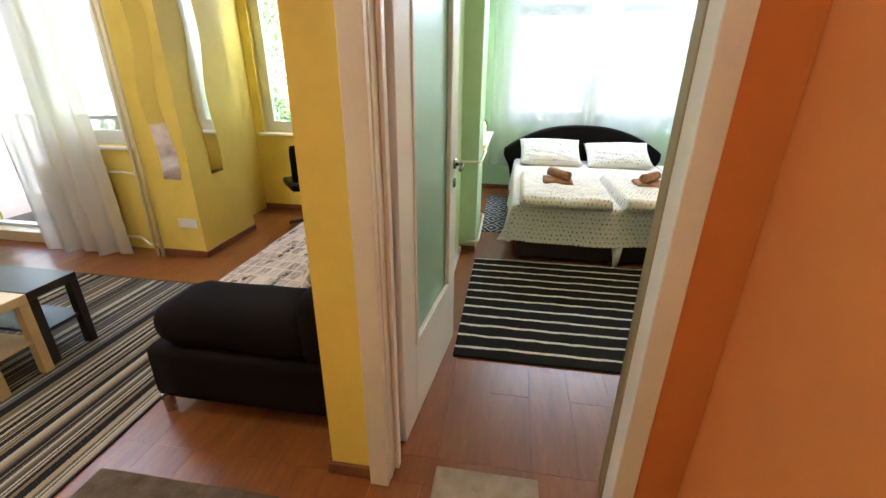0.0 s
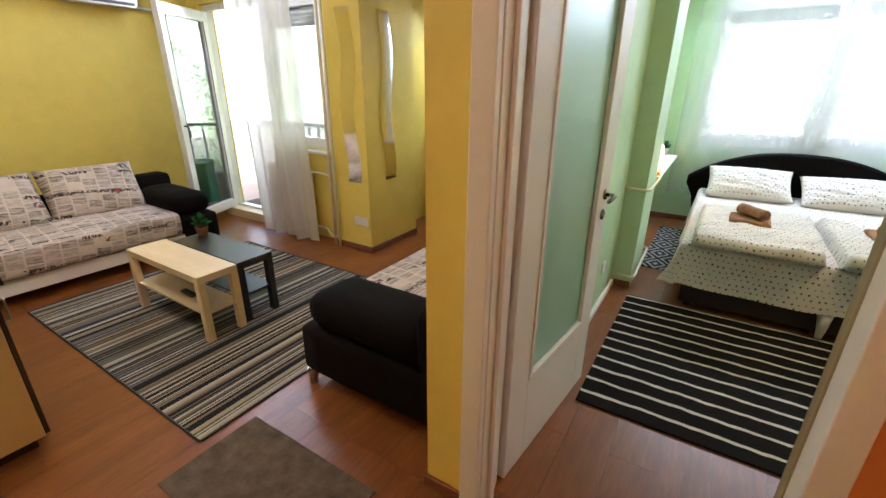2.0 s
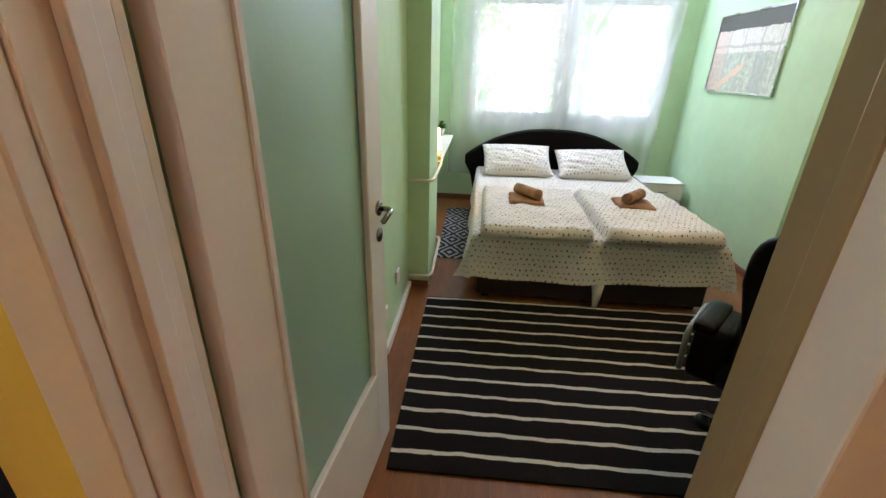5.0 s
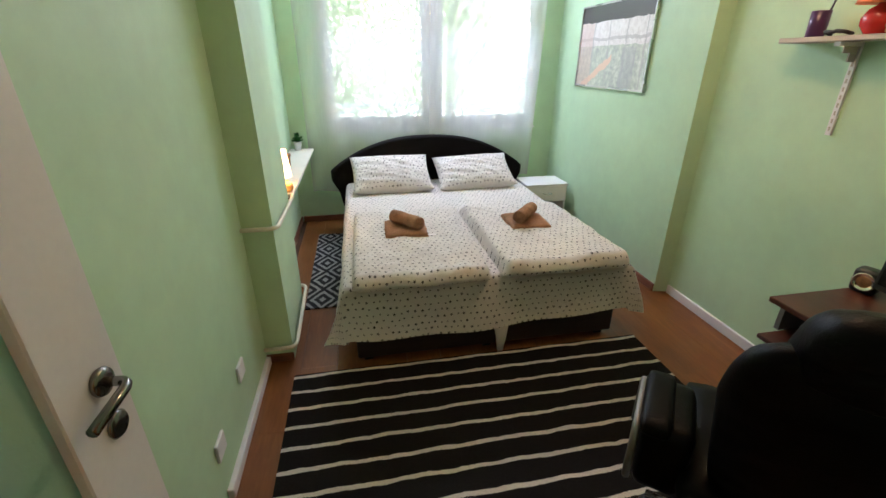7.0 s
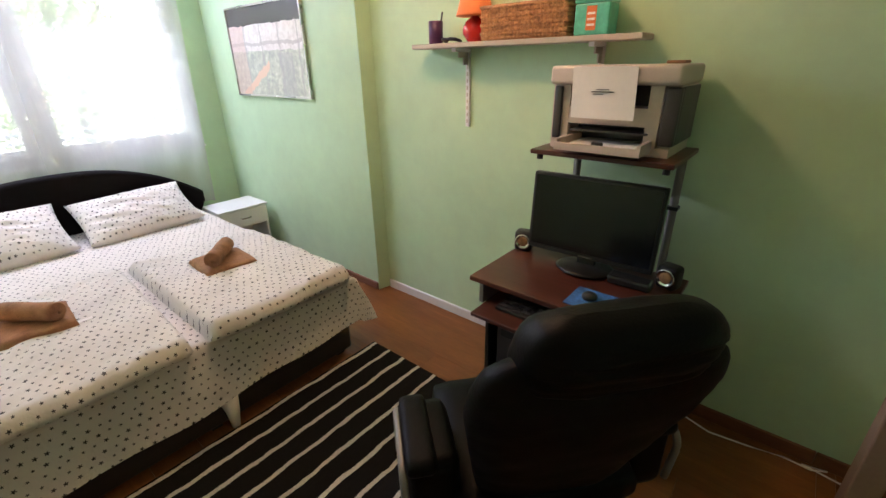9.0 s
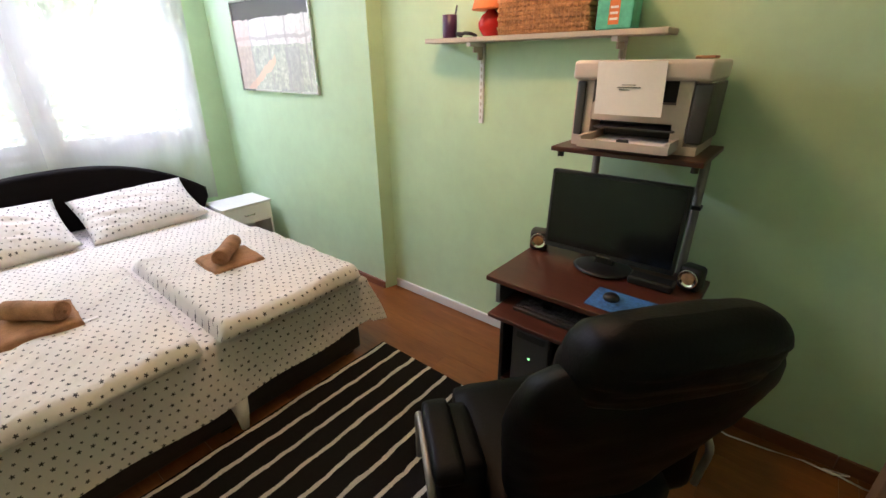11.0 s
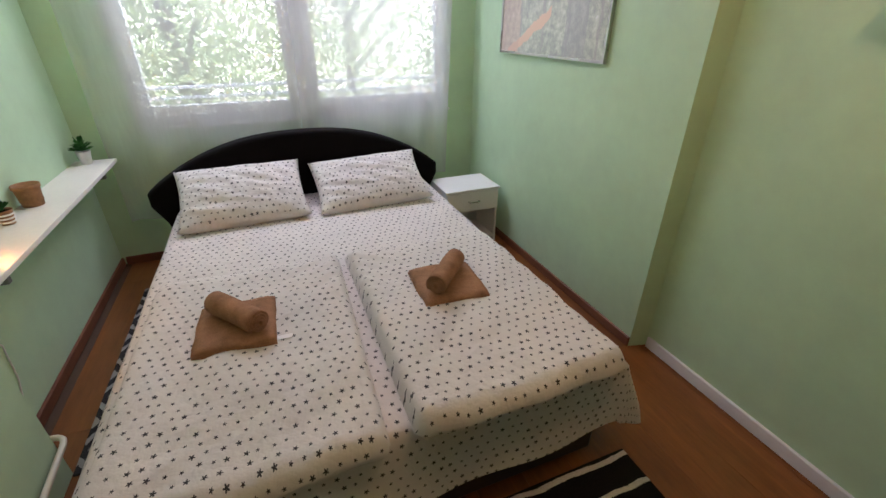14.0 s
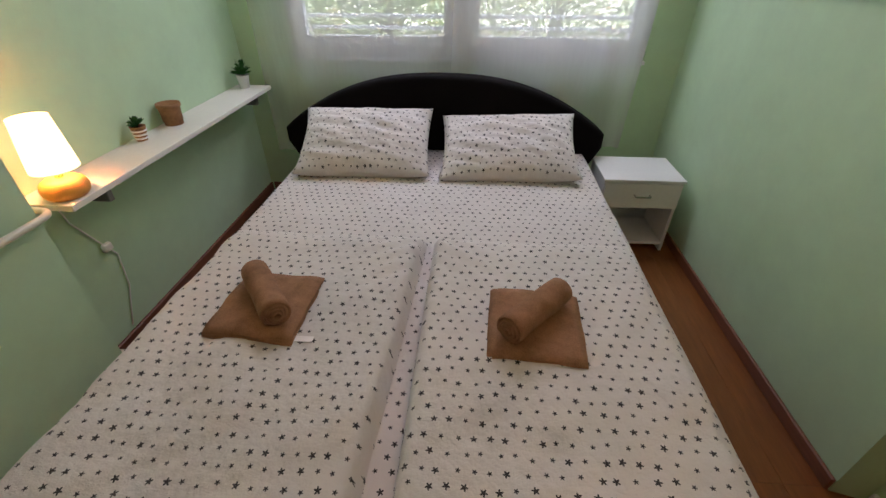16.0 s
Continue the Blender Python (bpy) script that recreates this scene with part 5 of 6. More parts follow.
part("side_panel", box(2.20, 2.44, 2.114, 2.1245, 1.285, 1.475, 0.004, 2), DARKGREY, printer, "dark grey rounded side panel", True)
part("side_panel", box(2.158, 2.1695, 2.575, 2.612, 1.285, 1.475, 0.005, 2), DARKGREY, printer, "dark grey rounded side panel", True)
part("slot_back", box(2.272, 2.279, 2.176, 2.544, 1.276, 1.479), BLACK, printer)
tray = part("paper_tray", boxes((2.05, 2.27, 2.19, 2.535, 1.262, 1.272), (2.05, 2.27, 2.19, 2.203, 1.272, 1.30), (2.05, 2.27, 2.522, 2.535, 1.272, 1.30), (2.045, 2.055, 2.19, 2.535, 1.262, 1.288)), PRINTER, printer)
part("blank_paper", box(2.075, 2.27, 2.23, 2.50, 1.2725, 1.279), PAPER, tray, "blank white paper")
part("paper_stop", box(2.06, 2.074, 2.34, 2.385, 1.2725, 1.298, 0.003, 1), BLACK, tray)
part("output_slat", box(2.15, 2.26, 2.21, 2.52, 1.318, 1.324), DARKGREY, printer)
note = thing("paper_note", (2.13, 2.43, 1.45), "white paper note hung over the printer's front", "paper")
bm = sheet(6, 8, lambda u, v: Vector((2.131 - 0.008 * v * v - 0.004 * math.sin(3 * u), 2.535 - 0.225 * u - 0.010 * v, 1.541 - 0.172 * v)))
printer.scale = (1, 0.88, 1)
n_ = part("paper_sheet", bm, PAPER, note)
n_.modifiers.new("thick", "SOLIDIFY").thickness = 0.001
for k, (a, b) in enumerate(((0.40, 0.60), (0.33, 0.68), (0.36, 0.52))):
    part("line_of_writing", box(2.1215, 2.1225, 2.530 - 0.225 * b, 2.530 - 0.225 * a, 1.466 - 0.008 * k, 1.4685 - 0.008 * k), DARKGREY, note)
ob = part("cartridge_box", box(2.25, 2.33, 2.20, 2.26, 1.546, 1.556, 0.003, 1), TERRA)
tagged(ob, "small brown box lying on the printer", "box")

mon = thing("monitor", (0, 0, 0), "black flat computer monitor on the desk", "monitor")
part("screen_panel", box(-0.018, 0.018, -0.275, 0.275, 0.045, 0.40, 0.006, 2), BLACK, mon)
part("screen", box(-0.0195, -0.0185, -0.262, 0.262, 0.068, 0.388), SCREEN, mon, "dark switched-off screen")
part("brand_bar", box(-0.0195, -0.0185, -0.03, 0.03, 0.052, 0.058), STEEL, mon)
part("neck", box(0.0, 0.03, -0.04, 0.04, 0.008, 0.10, 0.006, 2), BLACK, mon)
part("stand_foot", lathe((0.0, 0, 0.0), [(0.12, 0), (0.125, 0.004), (0.11, 0.012), (0.03, 0.018)], 28), BLACK, mon, "", True)
mon.matrix_basis = pose(2.27, 2.455, 0.7125, 0, 4, 2)
ob = part("soundbar", box(2.19, 2.26, 2.16, 2.33, 0.7125, 0.75, 0.01, 2), BLACK)
tagged(ob, "low black box on the desk", "speaker")


def speaker(at, turn):
    ob = thing("desk_speaker", (0, 0, 0), "small round-cornered black speaker with a copper cone", "speaker", "desk speakers")
    part("cabinet", box(-0.035, 0.035, -0.042, 0.042, 0.0, 0.10, 0.018, 4), BLACK, ob, "", True)
    part("trim_ring", lathe((0, 0, 0), [(0.036, 0), (0.038, 0.003), (0.033, 0.005), (0.031, 0.002)], 28), CHROME, ob, "silver ring", True).matrix_basis = pose(-0.0352, 0, 0.052, 0, -90, 0)
    part("cone", lathe((0, 0, 0), [(0.030, 0.001), (0.018, 0.003), (0.010, 0.006), (0.004, 0.006)], 24), TERRA, ob, "copper coloured cone", True).matrix_basis = pose(-0.0352, 0, 0.052, 0, -90, 0)
    ob.matrix_basis = pose(*at, 0, 0, turn)


speaker((2.30, 2.12, 0.7125), -14)
speaker((2.29, 2.775, 0.7125), 18)
kb = thing("keyboard", (1.97, 2.45, 0.603), "black keyboard on the pull-out tray", "keyboard")
part("keyboard_case", box(1.88, 2.03, 2.23, 2.67, 0.6035, 0.62, 0.004, 2), BLACK, kb)
for i in range(5):
    for j in range(17):
        part("key", box(1.895 + i * 0.026, 1.915 + i * 0.026, 2.243 + j * 0.0245, 2.2635 + j * 0.0245, 0.6205, 0.6255), DARKGREY, kb)
pad = part("mouse_mat", box(1.93, 2.09, 2.17, 2.40, 0.7125, 0.7155, 0.001, 1), BLUE)
tagged(pad, "blue mouse mat on the desk", "mouse mat")
ms = part("mouse", sphere((2.02, 2.33, 0.7215), 0.03, 0.65), BLACK, None, "", True)
tagged(ms, "black computer mouse on a blue mat", "mouse")

# leather office chair, built facing +y, its back tipped well backwards
chair = thing("office_chair", (0, 0, 0), "black leather swivel office chair with metal-edged padded arms", "chair")
part("seat", soft_box(-0.26, 0.26, -0.26, 0.24, 0.42, 0.54, 0.05), LEATHER, chair, "", True)
part("seat_pan", box(-0.20, 0.20, -0.16, 0.24, 0.395, 0.42, 0.01), BLACK, chair)


def back_pad(name, half, z0, z1, y0, lean, thick, bulge, top=5.0, label=""):
    """A leather pad leaning back: half(v) is its half width, with full rounded edges and pull creases."""
    def pl(u, v):
        a = 2 * math.pi * u
        ca, sa = math.cos(a), math.sin(a)
        w = half(v)
        r = max(0.0, 1 - abs(2 * v - 1) ** top) ** 0.5 + 0.001
        x = math.copysign(abs(ca) ** 0.5, ca) * w * (0.55 + 0.45 * r)
        y = math.copysign(abs(sa) ** 0.7, sa) * thick * r
        z = z0 + (z1 - z0) * v
        pull = 0.006 * noise.noise(Vector((x * 9, v * 7, thick * 40))) + 0.004 * noise.noise(Vector((x * 22, v * 16 + x * 9, 3)))
        return Vector((x, y0 - lean * (z - z0) + y - bulge * math.sin(v * 3.14) * (1 - (x / max(w, 0.01)) ** 2) + pull * r, z + 0.4 * pull))
    return part(name, sheet(44, 36, pl), LEATHER, chair, label, True)


back_pad("backrest", lambda v: 0.185 + 0.075 * min(1.0, v / 0.7), 0.45, 1.10, -0.155, 0.38, 0.062, 0.02, 7.0)
back_pad("headrest", lambda v: 0.195 - 0.015 * v, 0.99, 1.19, -0.355, 0.34, 0.078, 0.0, 3.0, "padded headrest roll")
back_pad("lumbar_pad", lambda v: 0.20, 0.58, 0.82, -0.135, 0.36, 0.06, -0.01, 3.0)
for s in (-1, 1):
    arm = part("arm_panel", soft_box(*sorted((s * 0.235, s * 0.372)), -0.20, 0.055, 0.40, 0.635, 0.032, wob=0.004), LEATHER, chair, "padded black leather arm", True)
    part("arm_pad", soft_box(*sorted((s * 0.295, s * 0.38)), -0.21, 0.06, 0.60, 0.65, 0.022, wob=0.003), LEATHER, arm, "padded armrest", True)
    loop = bent([(s * 0.383, -0.19, 0.42), (s * 0.385, -0.21, 0.60), (s * 0.385, 0.05, 0.625), (s * 0.385, 0.058, 0.42)], 0.06)
    part("arm_trim", tube(loop, 0.011, 8), GREYMETAL, arm, "grey metal trim", True)
part("lift_column", lathe((0, 0, 0.09), [(0.03, 0), (0.03, 0.14), (0.022, 0.14), (0.022, 0.31)], 16), BLACK, chair, "", True)
for k in range(5):
    a = radians(72 * k + 20)
    leg = part("base_arm", tube([(0, 0, 0.12), (0.15 * math.cos(a), 0.15 * math.sin(a), 0.115), (0.30 * math.cos(a), 0.30 * math.sin(a), 0.075)], lambda t: 0.026 - 0.010 * t, 8), CHROME, chair, "chrome base arm", True)
    part("caster", sphere((0.29 * math.cos(a), 0.29 * math.sin(a), 0.032), 0.032, 1.0, 12), BLACK, leg, "", True)
chair.matrix_basis = pose(1.485, 2.308, 0.0, 0, 0, -40)

cable = part("floor_cable", tube([(2.47, 2.0, 0.006), (2.42, 1.85, 0.006), (2.44, 1.7, 0.006), (2.465, 1.58, 0.006), (2.45, 1.49, 0.012), (2.47, 1.44, 0.02), (2.47, 1.52, 0.006), (2.45, 1.40, 0.006), (2.46, 1.2, 0.006), (2.44, 0.9, 0.006)], 0.004, 6), PAPER, None, "", True)
tagged(cable, "white cable lying along the skirting board", "cable")
cable = part("desk_cable", tube([(2.42, 2.85, 0.006), (2.30, 2.90, 0.012), (2.22, 2.86, 0.02), (2.24, 2.80, 0.03), (2.34, 2.79, 0.03)], 0.004, 6), BLACK, None, "", True)
tagged(cable, "black cable curled on the floor beside the desk", "cable")
cable = part("power_brick", box(2.33, 2.44, 2.82, 2.88, 0.0, 0.035, 0.006, 2), BLACK)
tagged(cable, "black power adapter on the floor beside the desk", "adapter")


# ---- curtains ----
def hang(name, x0, x1, y, z0, z1, folds, depth, material, label, shift=0.0, seed=0.0, gather=0.0, bunch=0.0):
    def pl(u, v):
        z = z1 + (z0 - z1) * v
        w = 1 - gather * math.sin(min(1, v * 1.2) * 1.57)
        mid = (x0 + x1) / 2 + shift * v
        s = u - bunch * math.sin(6.28318 * u) / 6.28318
        x = mid + (s - 0.5) * (x1 - x0) * w
        a = u * folds * 6.28
        d = depth * (0.6 + 0.4 * v) * (math.sin(a + seed) + 0.5 * math.sin(a * 0.43 + 1 + seed) + 0.3 * noise.noise(Vector((u * 7 + seed, v * 2, 0))))
        return Vector((x, y + d, z + 0.012 * math.sin(a * 0.5) * v))
    ob = part(name, sheet(max(60, int(folds * 10)), 24, pl), material, None, "", True)
    return tagged(ob, label, "curtain")


hang("sheer_curtain", -0.12, 1.085, 5.955, 0.34, 2.54, 5, 0.008, SHEER, "white sheer curtain hanging before the bedroom window", 0.0, 0.4, 0.0, 0.3)
hang("sheer_curtain", 1.105, 2.22, 5.955, 0.42, 2.54, 5, 0.008, SHEER_2, "white sheer curtain hanging before the bedroom window", -0.08, 2.4, 0.0, 0.3)
hang("heavy_curtain", -3.95, -3.02, 3.05, 0.02, 2.5, 5, 0.030, CURTAIN, "pale grey curtain hanging beside the balcony door", 0.10, 1.0, 0.05)
rail = part("curtain_rail", box(-0.2, 2.4, 5.93, 5.98, 2.54, 2.56, 0.004, 1), PVC)
tagged(rail, "white curtain rail above the bedroom window", "curtain rail")
rail = part("curtain_rail", box(-4.8, -2.75, 3.03, 3.08, 2.5, 2.52, 0.004, 1), PVC)
tagged(rail, "white curtain rail above the balcony door", "curtain rail")


# ---- living room ----
rug = part("living_rug", box(-3.56, -1.42, 0.97, 2.69, 0.0, 0.009, 0.003, 2), RUG_L)
tagged(rug, "large flat rug with many narrow dark and beige stripes", "rug")
for y in (0.962, 2.69):
    part("binding", box(-3.565, -1.415, y, y + 0.009, 0.0, 0.0105, 0.002, 1), BLACK, rug, "dark bound edge")
for x in (-3.572, -1.42):
    part("binding", box(x, x + 0.012, 0.971, 2.689, 0.0, 0.0105, 0.002, 1), BLACK, rug, "dark bound edge")
rug = part("entrance_mat", box(-1.34, -0.58, 0.75, 1.20, 0.0, 0.010, 0.004, 2), MAT_B)
tagged(rug, "grey-brown mat on the laminate floor", "mat")


def side_table(x0, x1, y0, y1, h, material, label):
    ob = thing("coffee_table", ((x0 + x1) / 2, (y0 + y1) / 2, 0), label, "table", "coffee tables on the rug")
    t, leg = 0.045, 0.045
    part("tabletop", box(x0, x1, y0, y1, h - t, h, 0.002, 1), material, ob)
    for x in (x0, x1 - leg):
        for y in (y0, y1 - leg):
            part("leg", box(x, x + leg, y, y + leg, 0.009, h - t, 0.002, 1), material, ob)
    part("shelf", box(x0 + 0.01, x1 - 0.01, y0 + 0.012, y1 - 0.012, 0.19, 0.206, 0.001, 1), material, ob)
    return ob


side_table(-2.99, -2.12, 1.435, 1.69, 0.45, BIRCH, "birch-coloured low table with a lower shelf")
side_table(-2.93, -2.15, 1.71, 1.97, 0.44, BLACKWOOD, "black-brown low table with a lower shelf")
pot_plant("pot_plant", (-2.86, 1.90, 0.441), 0.045, 0.07, TERRA, 60, 0.06, 0.06, 0.09, 21, "small green plant on the dark table")
ob = part("remote_control", box(-2.55, -2.40, 1.52, 1.56, 0.2065, 0.222, 0.004, 2), BLACK)
tagged(ob, "black remote control on the lower shelf", "remote")


def sofa(label, group):
    """A sofa bed built along +x (length) with its front towards -y, arms at both ends."""
    ob = thing("sofa_bed", (0, 0, 0), label, "sofa", group)
    part("plinth", box(-0.98, 0.98, 0.04, 0.95, 0.09, 0.20, 0.006, 2), PAPER, ob, "pale fabric plinth")
    part("seat_cushion", soft_box(-0.72, 0.72, 0.0, 0.82, 0.20, 0.43, 0.05), NEWS, ob, "seat in newspaper-print fabric", True)
    for s in (-1, 1):
        part("arm", soft_box(*sorted((s * 0.725, s * 1.06)), 0.02, 0.95, 0.09, 0.36, 0.03, wob=0.003), SUEDE, ob, "dark brown upholstered arm", True)
        part("arm_roll", soft_box(*sorted((s * 0.70, s * 1.06)), 0.06, 0.80, 0.34, 0.56, 0.10, wob=0.012), SUEDE, ob, "dark brown bolster", True)
        part("arm_back", soft_box(*sorted((s * 0.74, s * 1.05)), 0.74, 0.95, 0.34, 0.66, 0.05, wob=0.004), SUEDE, ob, "", True)
        for y in (0.05, 0.88):
            part("foot", lathe((s * 1.03, y, 0.0), [(0.022, 0), (0.026, 0.092)], 12), STEEL, ob, "metal foot")
    part("backrest", soft_box(-0.72, 0.72, 0.80, 0.95, 0.20, 0.60, 0.04), SUEDE, ob, "", True)
    for x, t in ((-0.36, 4), (0.36, -3)):
        part("back_cushion", cushion(x, 0.70, 0.60, 0.72, 0.48, 0.20, rot(62, 0, t), 0.5, 16), NEWS, ob, "loose newspaper-print cushion", True)
    return ob


s1 = sofa("dark brown sofa bed with newspaper-print seat along the yellow wall", "matching sofa beds")
s1.matrix_basis = pose(-4.72 + 0.95 + 0.08, 1.45, 0, 0, 0, 90)
s2 = copy_thing(s1, pose(-1.36, 2.57, 0, 0, 0, -90))
tagged(s2, "dark brown sofa bed with newspaper-print seat against the dividing wall")

cab = thing("sideboard", (-2.6, 0.35, 0), "cream sideboard with a dark brown edge and top", "cabinet")
part("cabinet_body", box(-3.25, -1.965, 0.06, 0.60, 0.05, 0.775, 0.003, 1), CREAM, cab)
part("cabinet_top", box(-3.27, -1.95, 0.05, 0.64, 0.776, 0.80, 0.003, 1), CREAM, cab)
part("top_edge", box(-3.27, -1.95, 0.641, 0.652, 0.772, 0.802, 0.002, 1), WENGE, cab, "dark brown edge strip")
part("plinth", box(-3.22, -1.99, 0.09, 0.57, 0.0, 0.05), WENGE, cab)
for k in range(3):
    x = -3.245 + k * 0.428
    d = part("cabinet_door", box(x, x + 0.424, 0.601, 0.618, 0.06, 0.77, 0.002, 1), WENGE, cab, "dark brown door")
    part("handle", tube(bent([(x + 0.38, 0.618, 0.60), (x + 0.38, 0.642, 0.60), (x + 0.38, 0.642, 0.70), (x + 0.38, 0.618, 0.70)], 0.008), 0.005, 8), STEEL, d, "steel handle", True)

# wavy mirrors on the boxed corner
def wavy(name, place, label):
    ob = thing(name, place(0.5, 0.0), label, "mirror", "wavy mirrors")
    bm = bmesh.new()
    n = 40
    W, H = 0.155, 1.43
    fr = []
    for d in (0.0, 0.005):
        fr.append([[bm.verts.new(Vector(place((s - 0.5) * W + 0.028 * math.sin(k / n * 9.6 + 0.6), 0.67 + H * k / n)) + Vector(place.normal) * d) for s in (0, 1)] for k in range(n + 1)])
    for k in range(n):
        for g, flip in ((fr[0], 1), (fr[1], 0)):
            q = (g[k][0], g[k][1], g[k + 1][1], g[k + 1][0])
            bm.faces.new(q[::-1] if flip else q)
        for s in (0, 1):
            bm.faces.new((fr[0][k][s], fr[1][k][s], fr[1][k + 1][s], fr[0][k + 1][s]))
    bmesh.ops.recalc_face_normals(bm, faces=bm.faces)
    part("mirror_glass", bm, MIRROR, ob)


class OnSouth:
    normal = (0, -1, 0)

    def __call__(self, s, z):
        return (-2.485 + s, 3.158, z)


class OnEast:
    normal = (1, 0, 0)

    def __call__(self, s, z):
        return (-2.308, 3.46 + s, z)


wavy("wavy_mirror", OnSouth(), "tall narrow wavy-edged mirror on the yellow wall")
wavy("wavy_mirror", OnEast(), "tall narrow wavy-edged mirror on the yellow wall")

# heating pipes and radiator behind the curtain
for dx in (0.0, 0.055):
    p_ = thing("riser_pipe", (-2.75 + dx, 3.12, 0), "cream painted heating riser beside the window", "pipe", "heating risers")
    part("pipe_run", tube([(-2.75 + dx, 3.12, 0.0), (-2.75 + dx, 3.12, CEIL)], 0.014), PIPE, p_, "", True)
p_ = thing("radiator_pipe", (-2.9, 3.13, 0.72), "cream pipe from riser to radiator", "pipe", "radiator pipes")
part("pipe_run", tube(bent([(-3.1, 3.17, 0.70), (-2.92, 3.17, 0.70), (-2.75, 3.12, 0.70)], 0.03), 0.010), PIPE, p_, "", True)
p_ = thing("radiator_pipe", (-2.9, 3.13, 0.14), "cream pipe from riser to radiator", "pipe", "radiator pipes")
part("pipe_run", tube(bent([(-3.1, 3.17, 0.14), (-2.92, 3.17, 0.14), (-2.80, 3.12, 0.10), (-2.695, 3.12, 0.10)], 0.03), 0.010), PIPE, p_, "", True)
rad = thing("radiator", (-3.45, 3.18, 0.12), "cream column radiator under the living room window", "radiator")
for k in range(12):
    x = -3.70 + k * 0.05
    part("column", box(x, x + 0.042, 3.12, 3.225, 0.12, 0.74, 0.015, 3), PIPE, rad, "", True)

ac = thing("air_conditioner", (-4.8, 2.35, 2.17), "white wall-mounted air conditioner", "air conditioner")
part("case", box(-4.898, -4.69, 1.98, 2.68, 2.19, 2.46, 0.03, 4), PVC, ac, "", True)
part("air_slot", box(-4.70, -4.685, 2.02, 2.64, 2.20, 2.225, 0.003, 1), DARKGREY, ac, "dark air outlet")
part("flap", box(-4.712, -4.683, 2.02, 2.64, 2.182, 2.198, 0.004, 1), PVC, ac)
ob = part("ac_pipe", tube([(-4.87, 2.68, 2.22), (-4.87, 2.9, 2.2), (-4.87, 3.25, 2.18)], 0.016), PVC, None, "", True)
tagged(ob, "white air conditioner pipe along the wall", "pipe")

pic = thing("framed_picture", (-4.89, 1.2, 1.8), "dark photograph in a dark brown frame on the yellow wall", "picture")
part("picture_frame", boxes((-4.898, -4.875, 0.85, 1.53, 1.56, 1.60), (-4.898, -4.875, 0.85, 1.53, 2.10, 2.14), (-4.898, -4.875, 0.85, 0.89, 1.60, 2.10), (-4.898, -4.875, 1.49, 1.53, 1.60, 2.10)), WENGE, pic)
part("mount", box(-4.896, -4.886, 0.89, 1.49, 1.60, 2.10), PAPER, pic, "white mount")
part("print", box(-4.8855, -4.882, 0.93, 1.45, 1.655, 2.06), PHOTO_2, pic, "dark photograph")

seat = thing("desk_chair", (0, 0, 0), "black desk chair in the niche by the window", "chair")
part("seat", soft_box(-0.22, 0.22, -0.22, 0.22, 0.42, 0.50, 0.03), LEATHER, seat, "", True)
part("backrest", soft_box(-0.21, 0.21, -0.25, -0.20, 0.52, 0.86, 0.02), LEATHER, seat, "", True)
part("column", lathe((0, 0, 0.05), [(0.025, 0), (0.025, 0.37)], 12), BLACK, seat)
for k in range(5):
    a = radians(72 * k)
    part("base_arm", tube([(0, 0, 0.08), (0.26 * math.cos(a), 0.26 * math.sin(a), 0.025)], 0.018, 8), BLACK, seat)
seat.matrix_basis = pose(-1.78, 4.1, 0, 0, 0, 40)


def ceiling_lamp(x, y, label):
    ob = thing("ceiling_lamp", (x, y, CEIL), label, "lamp", "ceiling lamps")
    part("canopy", lathe((x, y, CEIL - 0.03), [(0.10, 0.0), (0.12, 0.01), (0.12, 0.03)], 28), PVC, ob, "", True)
    part("globe", sphere((x, y, CEIL - 0.075), 0.075, 0.6, 24), BULB, ob, "glowing glass globe", True)


ceiling_lamp(1.65, 3.10, "round white ceiling lamp, lit")
ceiling_lamp(-2.3, 0.85, "round white ceiling lamp, lit")
ceiling_lamp(0.1, -0.5, "round white ceiling lamp, lit")

# ---- outside ----
g = structure("ground", box(-90, 90, 6.26, 140, -1.3, -1.2), GRASS, "pale paved ground outside the windows", "ground")
structure("balcony_floor", box(-9.5, -2.75, 3.46, 4.7, -0.15, -0.02), TILE, "brown tiled balcony floor", "balcony")
b = thing("balcony_railing", (-3.9, 4.6, 0), "white slatted metal balcony railing", "railing")
part("top_rail", box(-9.5, -2.8, 4.58, 4.63, 0.95, 0.99, 0.004, 1), PVC, b)
for k in range(35):
    part("baluster", box(-9.48 + k * 0.19, -9.455 + k * 0.19, 4.59, 4.62, -0.02, 0.95), PVC, b)
ob = part("storage_box", box(-4.3, -3.85, 3.75, 4.2, -0.02, 0.55, 0.02, 2), plain("green_plastic", (0.03, 0.22, 0.11), 0.5))
tagged(ob, "green plastic box on the balcony", "box")


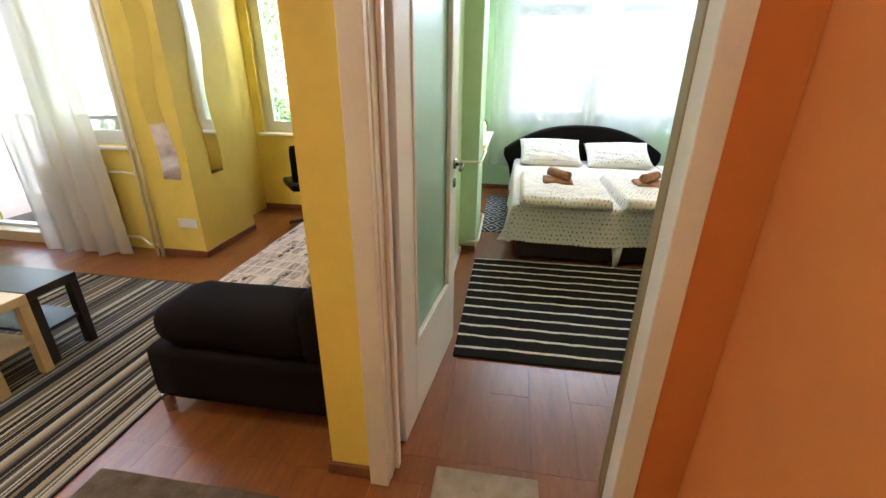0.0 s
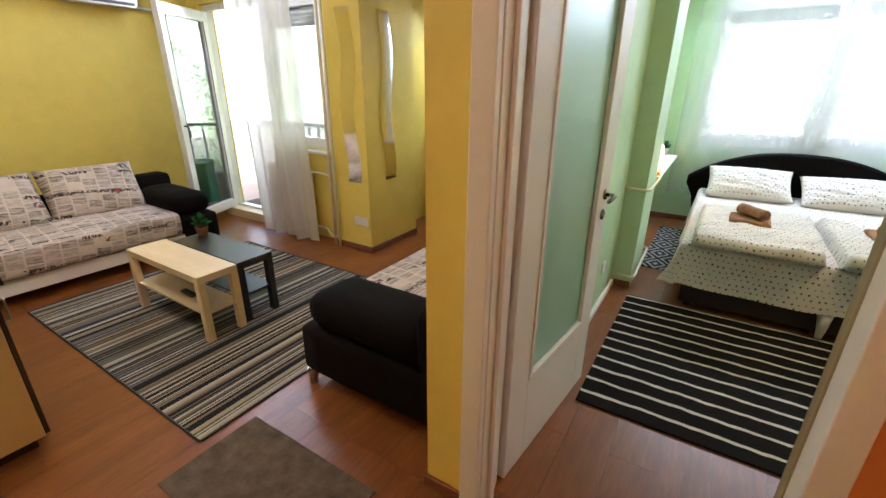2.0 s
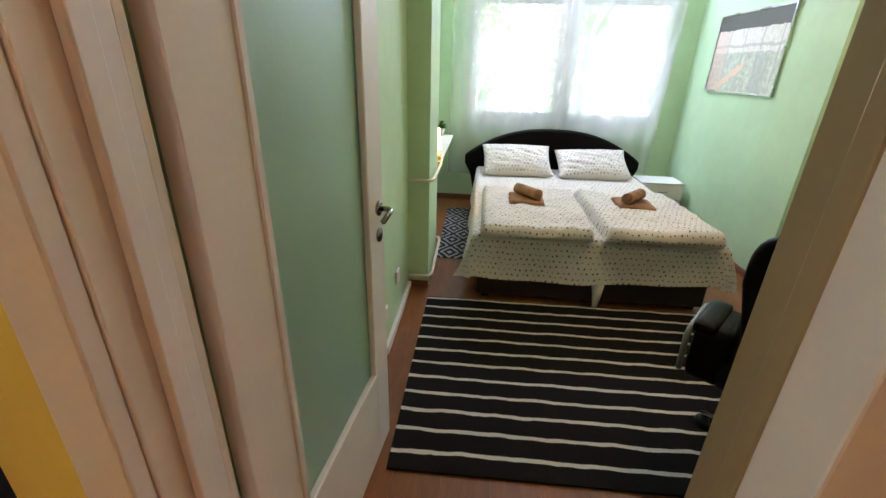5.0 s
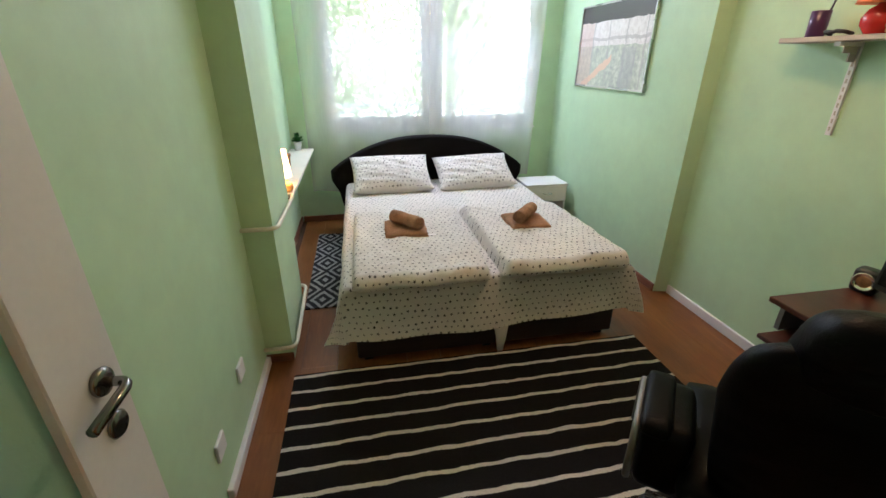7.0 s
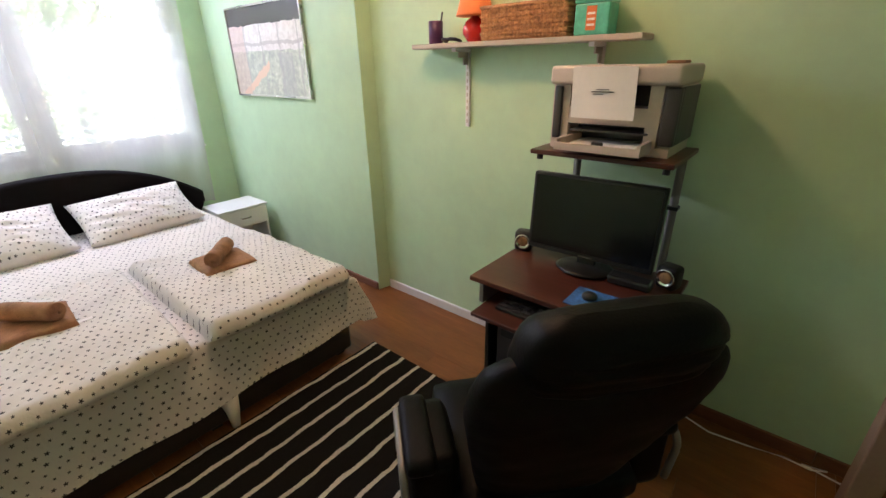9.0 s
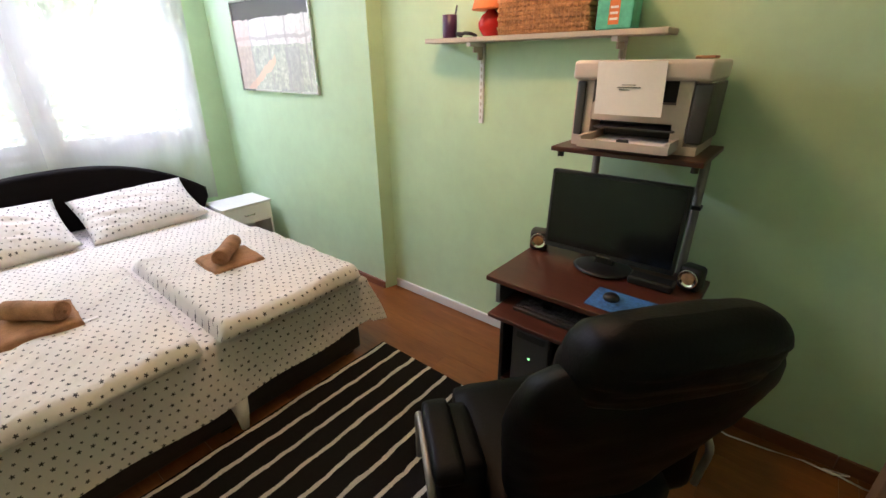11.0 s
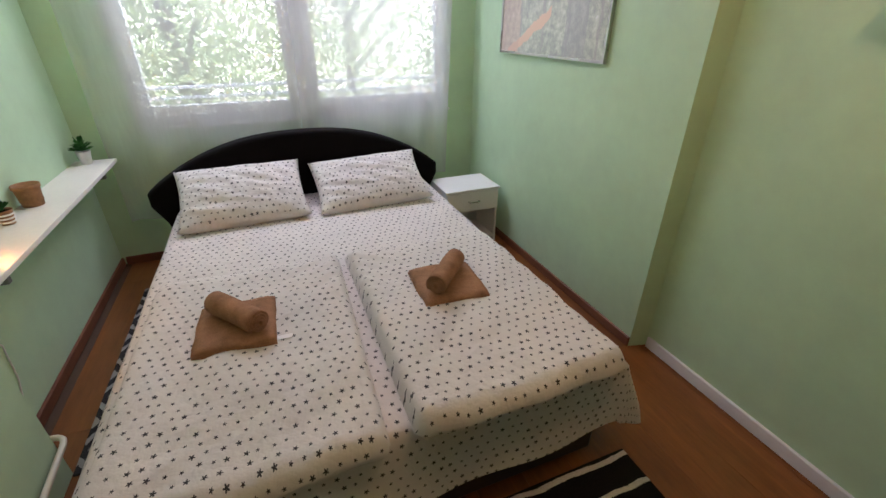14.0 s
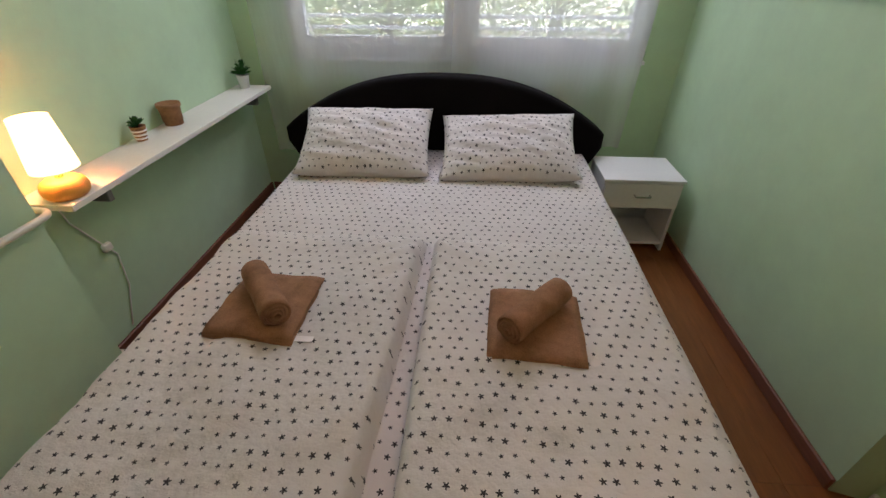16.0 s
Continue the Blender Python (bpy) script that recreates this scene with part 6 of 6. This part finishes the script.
def tree(x, y, z, h, crown, seed, leaf=0.044):
    rng = random.Random(seed)
    ob = thing("tree", (x, y, z), "leafy green tree outside the window", "tree", "garden trees")
    part("trunk", tube([(x, y, z), (x + 0.1, y, z + h * 0.35), (x + 0.05, y + 0.1, z + h * 0.7)], lambda t: 0.16 * (1 - 0.6 * t), 8), BARK, ob)
    for k in range(5):
        a = rng.uniform(0, 6.28)
        part("limb", tube([(x + 0.08, y, z + h * (0.3 + 0.08 * k)), (x + math.cos(a) * crown * 0.5, y + math.sin(a) * crown * 0.5, z + h * (0.45 + 0.1 * k))], lambda t: 0.07 * (1 - 0.7 * t), 6), BARK, ob)
    bm = bmesh.new()
    lumps = [(rng.gauss(0, 0.5), rng.gauss(0, 0.5), rng.uniform(-0.9, 1.0)) for _ in range(28)]
    for _ in range(20000):
        lx, ly, lz = rng.choice(lumps)
        c = Vector((x + (lx + rng.gauss(0, 0.26)) * crown, y + (ly + rng.gauss(0, 0.26)) * crown, z + h * 0.50 + (lz + rng.gauss(0, 0.22)) * h * 0.42))
        if c.z < -1.1:
            continue
        s = leaf * rng.uniform(0.65, 1.35)
        u = Vector((rng.gauss(0, 1), rng.gauss(0, 1), rng.gauss(0, 1))).normalized()
        w = u.orthogonal().normalized()
        bm.faces.new([bm.verts.new(p) for p in (c - u * s, c + w * s * 0.5, c + u * s, c - w * s * 0.5)])
    part("crown", bm, TREE_LEAF, ob, "green leaves")


tree(-0.3, 10.5, -1.2, 5.0, 1.7, 1)
tree(2.6, 12.5, -1.2, 6.0, 2.0, 2)
tree(5.2, 10.0, -1.2, 4.5, 1.5, 3)
tree(-6.3, 9.0, -1.2, 4.6, 1.6, 4)
tree(-4.4, 11.0, -1.2, 4.6, 1.6, 6)

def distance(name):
    """Foliage far off, without detail; haze and sunlight are put into its pale colours."""
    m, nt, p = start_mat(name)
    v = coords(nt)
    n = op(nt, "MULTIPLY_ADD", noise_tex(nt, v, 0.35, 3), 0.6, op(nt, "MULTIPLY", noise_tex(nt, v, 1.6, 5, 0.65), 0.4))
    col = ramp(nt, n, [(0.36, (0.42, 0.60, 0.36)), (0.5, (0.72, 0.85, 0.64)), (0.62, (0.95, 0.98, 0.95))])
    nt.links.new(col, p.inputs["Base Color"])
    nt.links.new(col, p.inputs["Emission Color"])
    # faint added glow brightens the backdrop behind the trees
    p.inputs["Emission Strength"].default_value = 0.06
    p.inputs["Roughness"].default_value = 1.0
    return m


structure("backdrop", box(-40, 40, 24.0, 24.2, -1.25, 11), distance("painted_haze_foliage"), "backdrop of distant greenery with haze and sunlight painted in, faintly glowing", "backdrop")

# ---- floor planks ----
PLANK_W, PLANK_L = 0.193, 1.29
meshes = {}


def plank_mesh(w, l):
    key_ = (round(w, 3), round(l, 3))
    if key_ not in meshes:
        me = bpy.data.meshes.new("plank")
        bm = bmesh.new()
        add_box(bm, 0, w - 0.0012, 0, l - 0.0012, -0.008, 0.0)
        bm.to_mesh(me)
        bm.free()
        me.materials.append(LAMINATE)
        meshes[key_] = me
    return meshes[key_]


def lay(x0, x1, y0, y1, seed):
    rng = random.Random(seed)
    x = x0
    while x < x1 - 0.01:
        w = min(PLANK_W, x1 - x)
        y = y0 - rng.choice((0.0, 0.43, 0.86))
        while y < y1 - 0.01:
            a, b = max(y, y0), min(y + PLANK_L, y1)
            if b - a > 0.02:
                ob_ = new("plank", plank_mesh(w, b - a))
                ob_.location = (x, a, 0)
                ob_.parent = floor
            y += PLANK_L
        x += PLANK_W


lay(-0.23, 2.51, 1.47, 6.05, 5)
lay(1.0, 2.51, 0.55, 1.47, 10)
lay(-4.9, 0.82, -1.6, 1.345, 6)
lay(-4.9, -0.43, 1.345, 3.26, 7)
lay(-2.60, -0.43, 3.26, 4.6, 8)
lay(-0.262, 0.672, 1.345, 1.47, 9)
